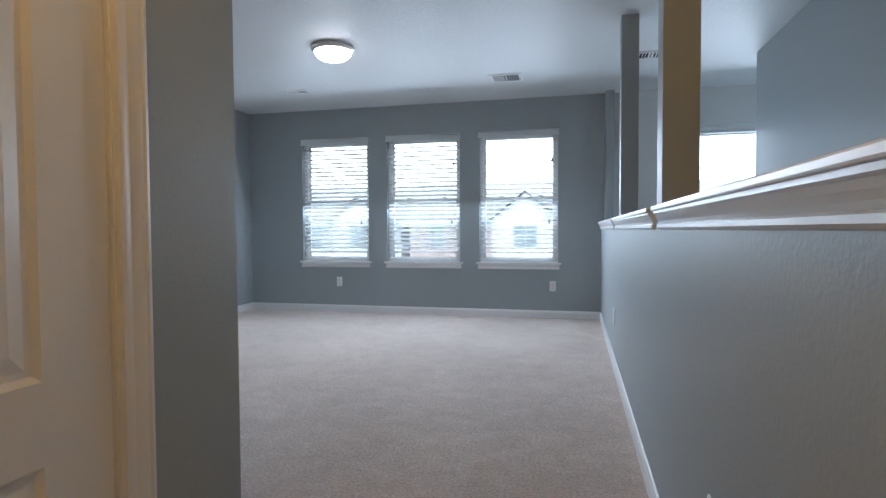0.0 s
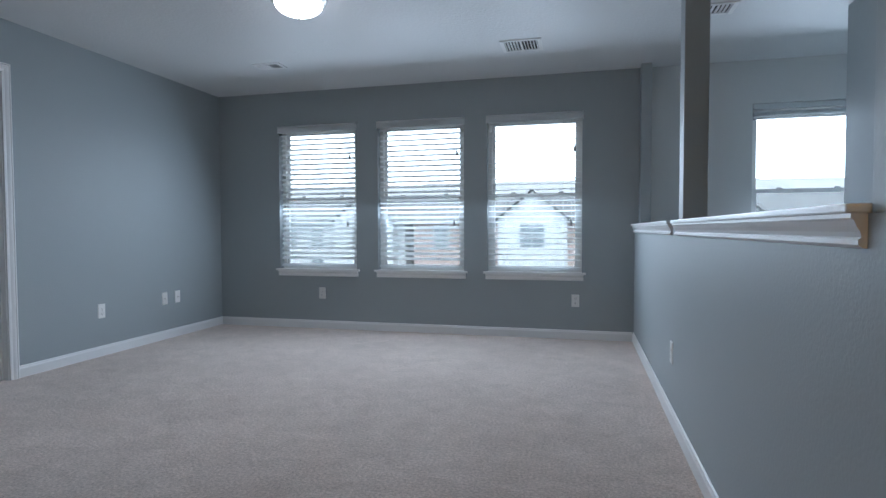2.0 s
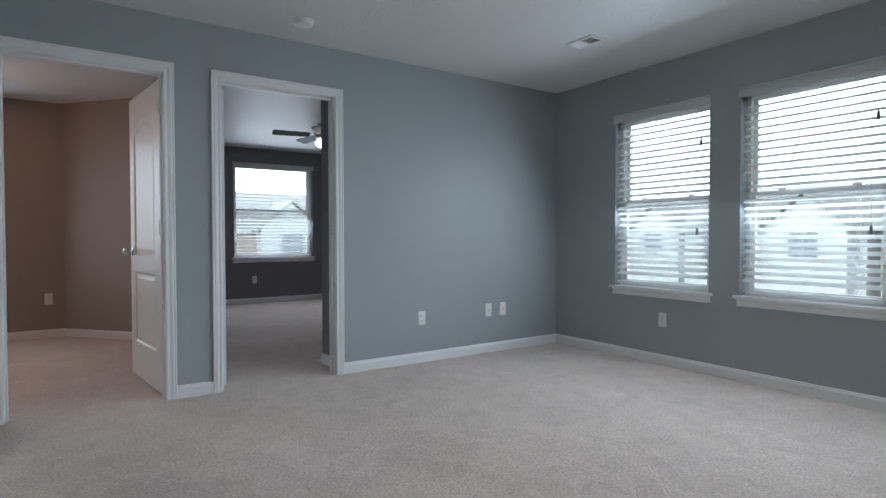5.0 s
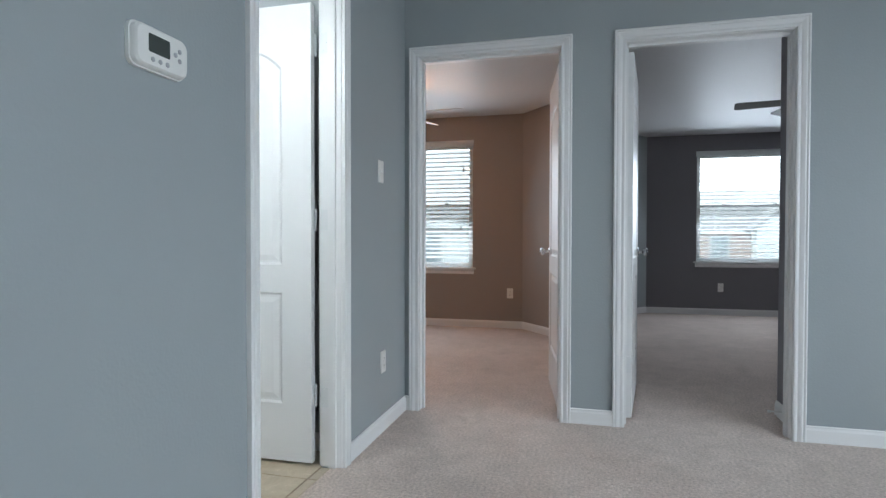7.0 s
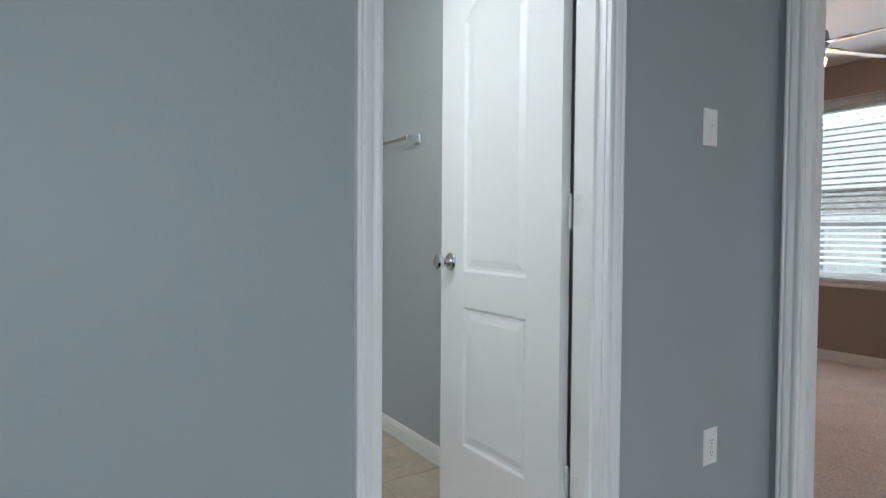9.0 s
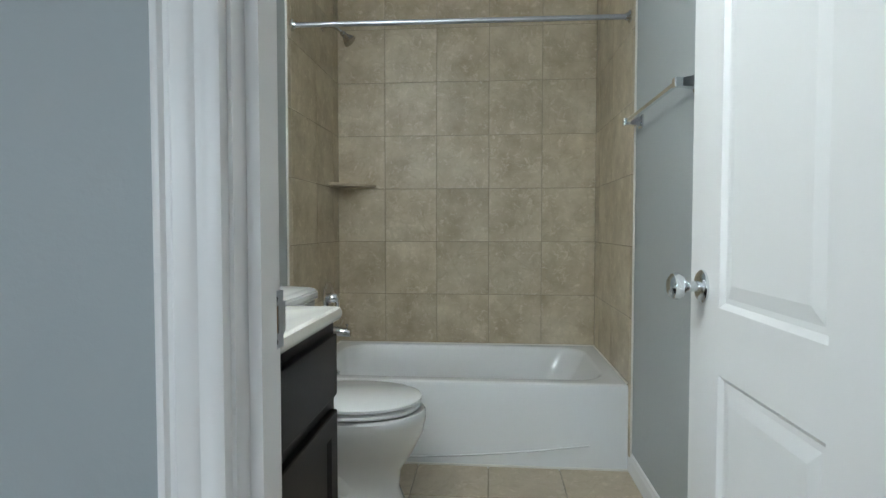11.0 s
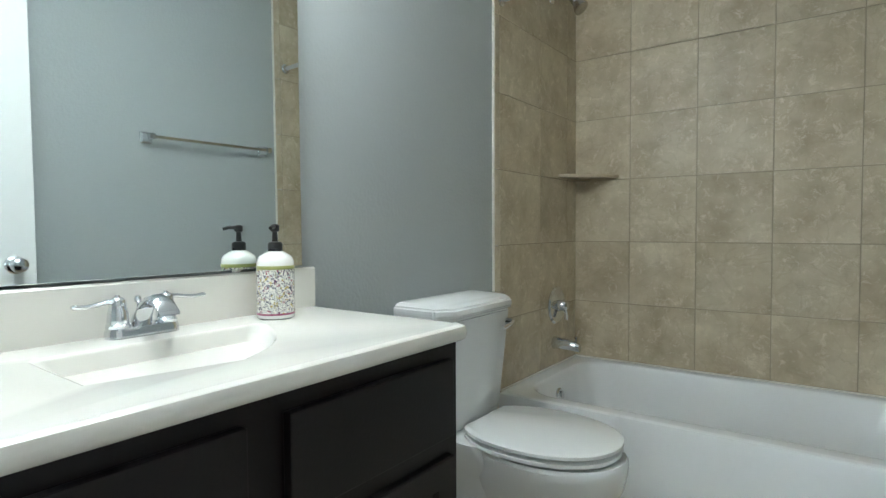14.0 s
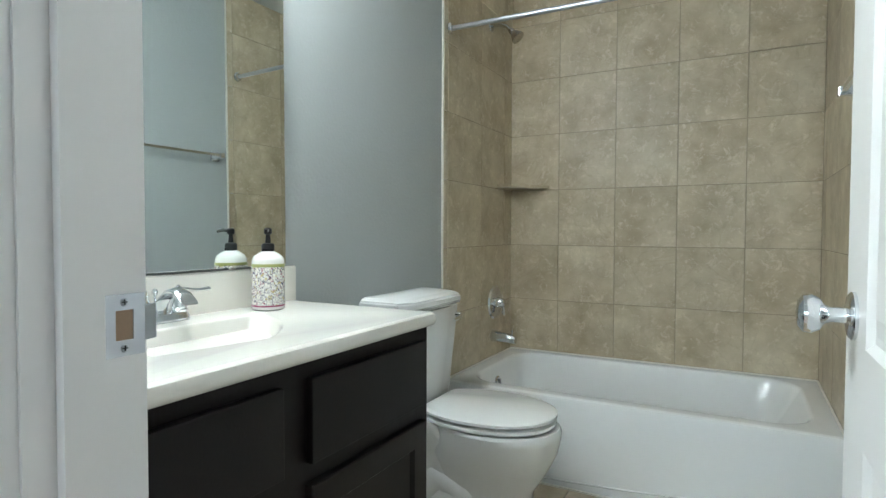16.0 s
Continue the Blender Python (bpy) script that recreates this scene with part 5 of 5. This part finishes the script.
# towel bar
tbr = thing("towel_bar", "chrome towel bar on the grey bathroom wall", "towel bar")
for y in (-0.055, -0.665):
    bm = bmesh.new()
    loft(bm, [[(BATH_W + u, y + sy * w, 1.478 + sz * w) for sy, sz in ((-1, -1), (1, -1), (1, 1), (-1, 1))] for u, w in ((0.0005, 0.026), (0.006, 0.026), (0.012, 0.018), (0.05, 0.012), (0.07, 0.014), (0.074, 0.012))])
    part("post", bm, CHROME, tbr)
part("bar", boxm(BATH_W + 0.054, BATH_W + 0.068, -0.655, -0.065, 1.471, 1.485, bevel=0.002), CHROME, tbr)

# ---- outside ----
tagged(part("ground", boxm(-140, 140, -140, 140, -3.4, -3.2), GRASS), "flat lawn and street level below the windows", "ground", kind="structure")
tagged(part("driveway", boxm(-40, 40, 9.0, 36.0, -3.195, -3.15), CONCRETE), "pale concrete street between the houses", "road", kind="structure")


SKYGLOW = 8.0


def haze_material():
    m, t, p = nodes_of("overcast_glow")
    t.nodes.remove(p)
    e = t.nodes.new("ShaderNodeEmission")
    co = t.nodes.new("ShaderNodeTexCoord")
    n = t.nodes.new("ShaderNodeTexNoise")
    n.inputs["Scale"].default_value = 0.03
    r = t.nodes.new("ShaderNodeValToRGB")
    r.color_ramp.elements[0].color = (0.86, 0.93, 1.0, 1)
    r.color_ramp.elements[1].color = (0.95, 0.98, 1.0, 1)
    t.links.new(co.outputs["Object"], n.inputs["Vector"])
    t.links.new(n.outputs[0], r.inputs[0])
    t.links.new(r.outputs[0], e.inputs[0])
    e.inputs[1].default_value = SKYGLOW
    t.links.new(e.outputs[0], t.nodes["Material Output"].inputs[0])
    return m



bm = bmesh.new()
lo_, hi_ = [], []
for k in range(48):
    a = 2 * math.pi * k / 48
    lo_.append(bm.verts.new((110 * math.cos(a), 110 * math.sin(a), -3.5)))
    hi_.append(bm.verts.new((110 * math.cos(a), 110 * math.sin(a), 75)))
for k in range(48):
    bm.faces.new((lo_[k], lo_[(k + 1) % 48], hi_[(k + 1) % 48], hi_[k]))
tagged(part("backdrop", bm, haze_material()), "bright overcast sky far beyond the houses", "sky", kind="structure")


def house(m, w, d, eave, ridge, walls, label, gable=True):
    """Two-storey house: walls, gabled roof with eaves, a projecting front gable, windows and a garage door."""
    top = thing("house", label, "house", m, group="houses across the street")
    g = -3.2
    part("walls", boxm(-w / 2, w / 2, 0, d, g, eave), walls, top)
    bm = bmesh.new()
    o = 0.4
    loft(bm, [[(x, -o, eave - 0.1), (x, d / 2, ridge), (x, d + o, eave - 0.1), (x, d / 2, ridge - 0.25)] for x in (-w / 2 - o, w / 2 + o)])
    part("roof", bm, ROOF, top)
    part("fascia", boxm(-w / 2 - o, w / 2 + o, -o - 0.04, -o, eave - 0.3, eave - 0.08), TRIM, top)
    part("gable_wing", loft(bmesh.new(), [[(x0, y, z) for x0, z in ((w * 0.05, g), (w * 0.45, g), (w * 0.45, eave), (w * 0.25, eave + w * 0.16), (w * 0.05, eave))] for y in (-1.2, -0.001)]), SIDING, top)
    bm = bmesh.new()
    for s in (-1, 1):
        loft(bm, [[(w * 0.25 + s * w * 0.235, y, eave - 0.22), (w * 0.25, y, eave + w * 0.17), (w * 0.25, y, eave + w * 0.17 + 0.2), (w * 0.25 + s * w * 0.25, y, eave - 0.1)] for y in (-1.6, d / 2)])
    part("gable_roof", bm, ROOF, top)
    for x, y, z0, z1, ww in ((w * 0.25, -1.2, -0.2, 1.3, 1.6), (-w * 0.12, 0, -0.3, 1.2, 1.0), (-w * 0.32, 0, -0.3, 1.2, 1.0), (-w * 0.12, 0, -2.6, -1.3, 1.0)):
        wnd = part("house_window", boxm(x - ww / 2 - 0.1, x + ww / 2 + 0.1, y - 0.06, y - 0.001, z0 - 0.1, z1 + 0.1), TRIM, top)
        bm = bmesh.new()
        for xx0, xx1 in ((x - ww / 2, x - 0.03), (x + 0.03, x + ww / 2)):
            for a, b in ((z0, (z0 + z1) / 2 - 0.03), ((z0 + z1) / 2 + 0.03, z1)):
                box(bm, xx0, xx1, y - 0.075, y - 0.061, a, b)
        part("house_panes", bm, HGLASS, wnd)
    gd = part("garage_door", boxm(w * 0.25 - 1.4, w * 0.25 + 1.4, -1.26, -1.201, g, g + 2.2), SIDING, top)
    bm = bmesh.new()
    for k in range(1, 4):
        box(bm, w * 0.25 - 1.38, w * 0.25 + 1.38, -1.28, -1.261, g + k * 0.55 - 0.02, g + k * 0.55 + 0.02)
    part("garage_groove", bm, TRIM, gd)
    return top


for x, y, rz, mat, lab in ((-31.6, 43, 0, SIDING, "pale-sided two-storey house with a front gable"), (-19.0, 40, 0, SIDING, "pale-sided two-storey house with a front gable"), (-6.5, 39, 0, BRICK, "brick two-storey house with a pale front gable"),
                           (6.1, 41, 0, SIDING, "pale-sided two-storey house with a front gable"), (18.7, 42, 0, BRICK, "brick two-storey house with a pale front gable"),
                           (-19, -1.5, 90, SIDING, "pale-sided two-storey house beside the bedrooms"), (-42, 12.5, 90, BRICK, "brick two-storey house beside the bedrooms")):
    house(pose(x, y, 0, 0, 0, rz), 11.5, 9, 1.7, 4.7, mat, lab)

# ---- tiles ----
T = 0.307


def tile_mesh(name, w, h, t=0.009, e=0.0015):
    """A tile in its own plane: x across, z up, y out; the edges are eased."""
    me = bpy.data.meshes.new(name)
    a = [(0, 0, 0), (w, 0, 0), (w, 0, h), (0, 0, h)]
    b = [(0, t - e, 0), (w, t - e, 0), (w, t - e, h), (0, t - e, h)]
    c = [(e, t, e), (w - e, t, e), (w - e, t, h - e), (e, t, h - e)]
    q = []
    for i in range(4):
        j = (i + 1) % 4
        q += [(i, j, 4 + j, 4 + i), (4 + i, 4 + j, 8 + j, 8 + i)]
    q.append((8, 9, 10, 11))
    me.from_pydata(a + b + c, [], [tuple(reversed(f)) for f in q])
    bm = bmesh.new()
    bm.from_mesh(me)
    bmesh.ops.recalc_face_normals(bm, faces=bm.faces)
    bm.to_mesh(me)
    bm.free()
    return me


meshes = {}


def lay(parent, m, cols, rows, mat, joint=0.003):
    """Lay tiles between the given column and row lines; m puts x across, z up, y out of the bed."""
    for x0, x1 in zip(cols, cols[1:]):
        for z0, z1 in zip(rows, rows[1:]):
            key = (round(x1 - x0, 4), round(z1 - z0, 4), mat.name)
            if key not in meshes:
                meshes[key] = tile_mesh("tile", x1 - x0 - joint, z1 - z0 - joint)
                meshes[key].materials.append(mat)
            o = new("tile", meshes[key])
            o.parent = parent
            o.matrix_local = m @ pose(x0 + joint / 2, random.uniform(-0.0005, 0.0005), z0 + joint / 2)


rows_ = [TZ + 0.007, 0.664, 0.971, 1.278, 1.585, 1.892, 2.199, H - 0.002]
tb_ = shell("tile_bed_back", boxm(BATH_W + 0.001, BATH_E - 0.001, BATH_B, BATH_B + 0.0095, TZ + 0.001, H - 0.001), GROUT, "tan grout bed of the tiled alcove back wall", "tiled wall")
lay(tb_, pose(BATH_W + 0.004, BATH_B + 0.003, 0), [0.008, 0.310, 0.612, 0.914, 1.217, 1.498], rows_, TILE)
te_ = shell("tile_bed_east", boxm(BATH_E - 0.0095, BATH_E, BATH_B + 0.012, -0.79, -0.01, H - 0.001), GROUT, "tan grout bed of the tiled alcove faucet wall", "tiled wall")
lay(te_, pose(BATH_E - 0.003, BATH_B + 0.012, 0, 0, 0, 90), [0.0, 0.11, 0.415, 0.78], rows_, TILE)
tw_ = shell("tile_bed_west", boxm(BATH_W, BATH_W + 0.0095, BATH_B + 0.012, -0.79, -0.01, H - 0.001), GROUT, "tan grout bed of the tiled alcove end wall", "tiled wall")
lay(tw_, pose(BATH_W + 0.003, -0.79, 0, 0, 0, -90), [0.0, 0.365, 0.67, 0.78], rows_, TILE)
for x0, x1 in ((BATH_E - 0.012, BATH_E - 0.0005), (BATH_W + 0.0005, BATH_W + 0.012)):
    tr = tagged(new("tile_edge_trim"), "pale bullnose tile edging beside the tub", "tile trim", kind="structure")
    for z0, z1 in zip([0.0] + rows_, rows_):
        part("tile", boxm(x0, x1, -0.789, -0.752, z0 + 0.001, z1 - 0.002, bevel=0.003), TILE, tr)
    part("trim_caulk", boxm(x0 + 0.002, x1 - 0.002, -0.7515, -0.744, 0.0, H - 0.002), CAULK, tr)
cols_ = [BATH_W + 0.002, -3.255, -2.945, -2.635, -2.325, BATH_E - 0.002]
ys = [-0.772, -0.485, -0.165, 0.155, 0.475, 0.795, 1.10, 1.148]
for y0, y1 in zip(ys, ys[1:]):
    cc = cols_ if y1 < 1.105 else [BD[0] + 0.006, -3.255, -2.945, BD[1] - 0.006]
    lay(bath_floor, pose(0, 0, -0.0115, 90, 0, 0) @ pose(0, 0, 0), cc, [-y1, -y0], FLOORTILE, 0.005)
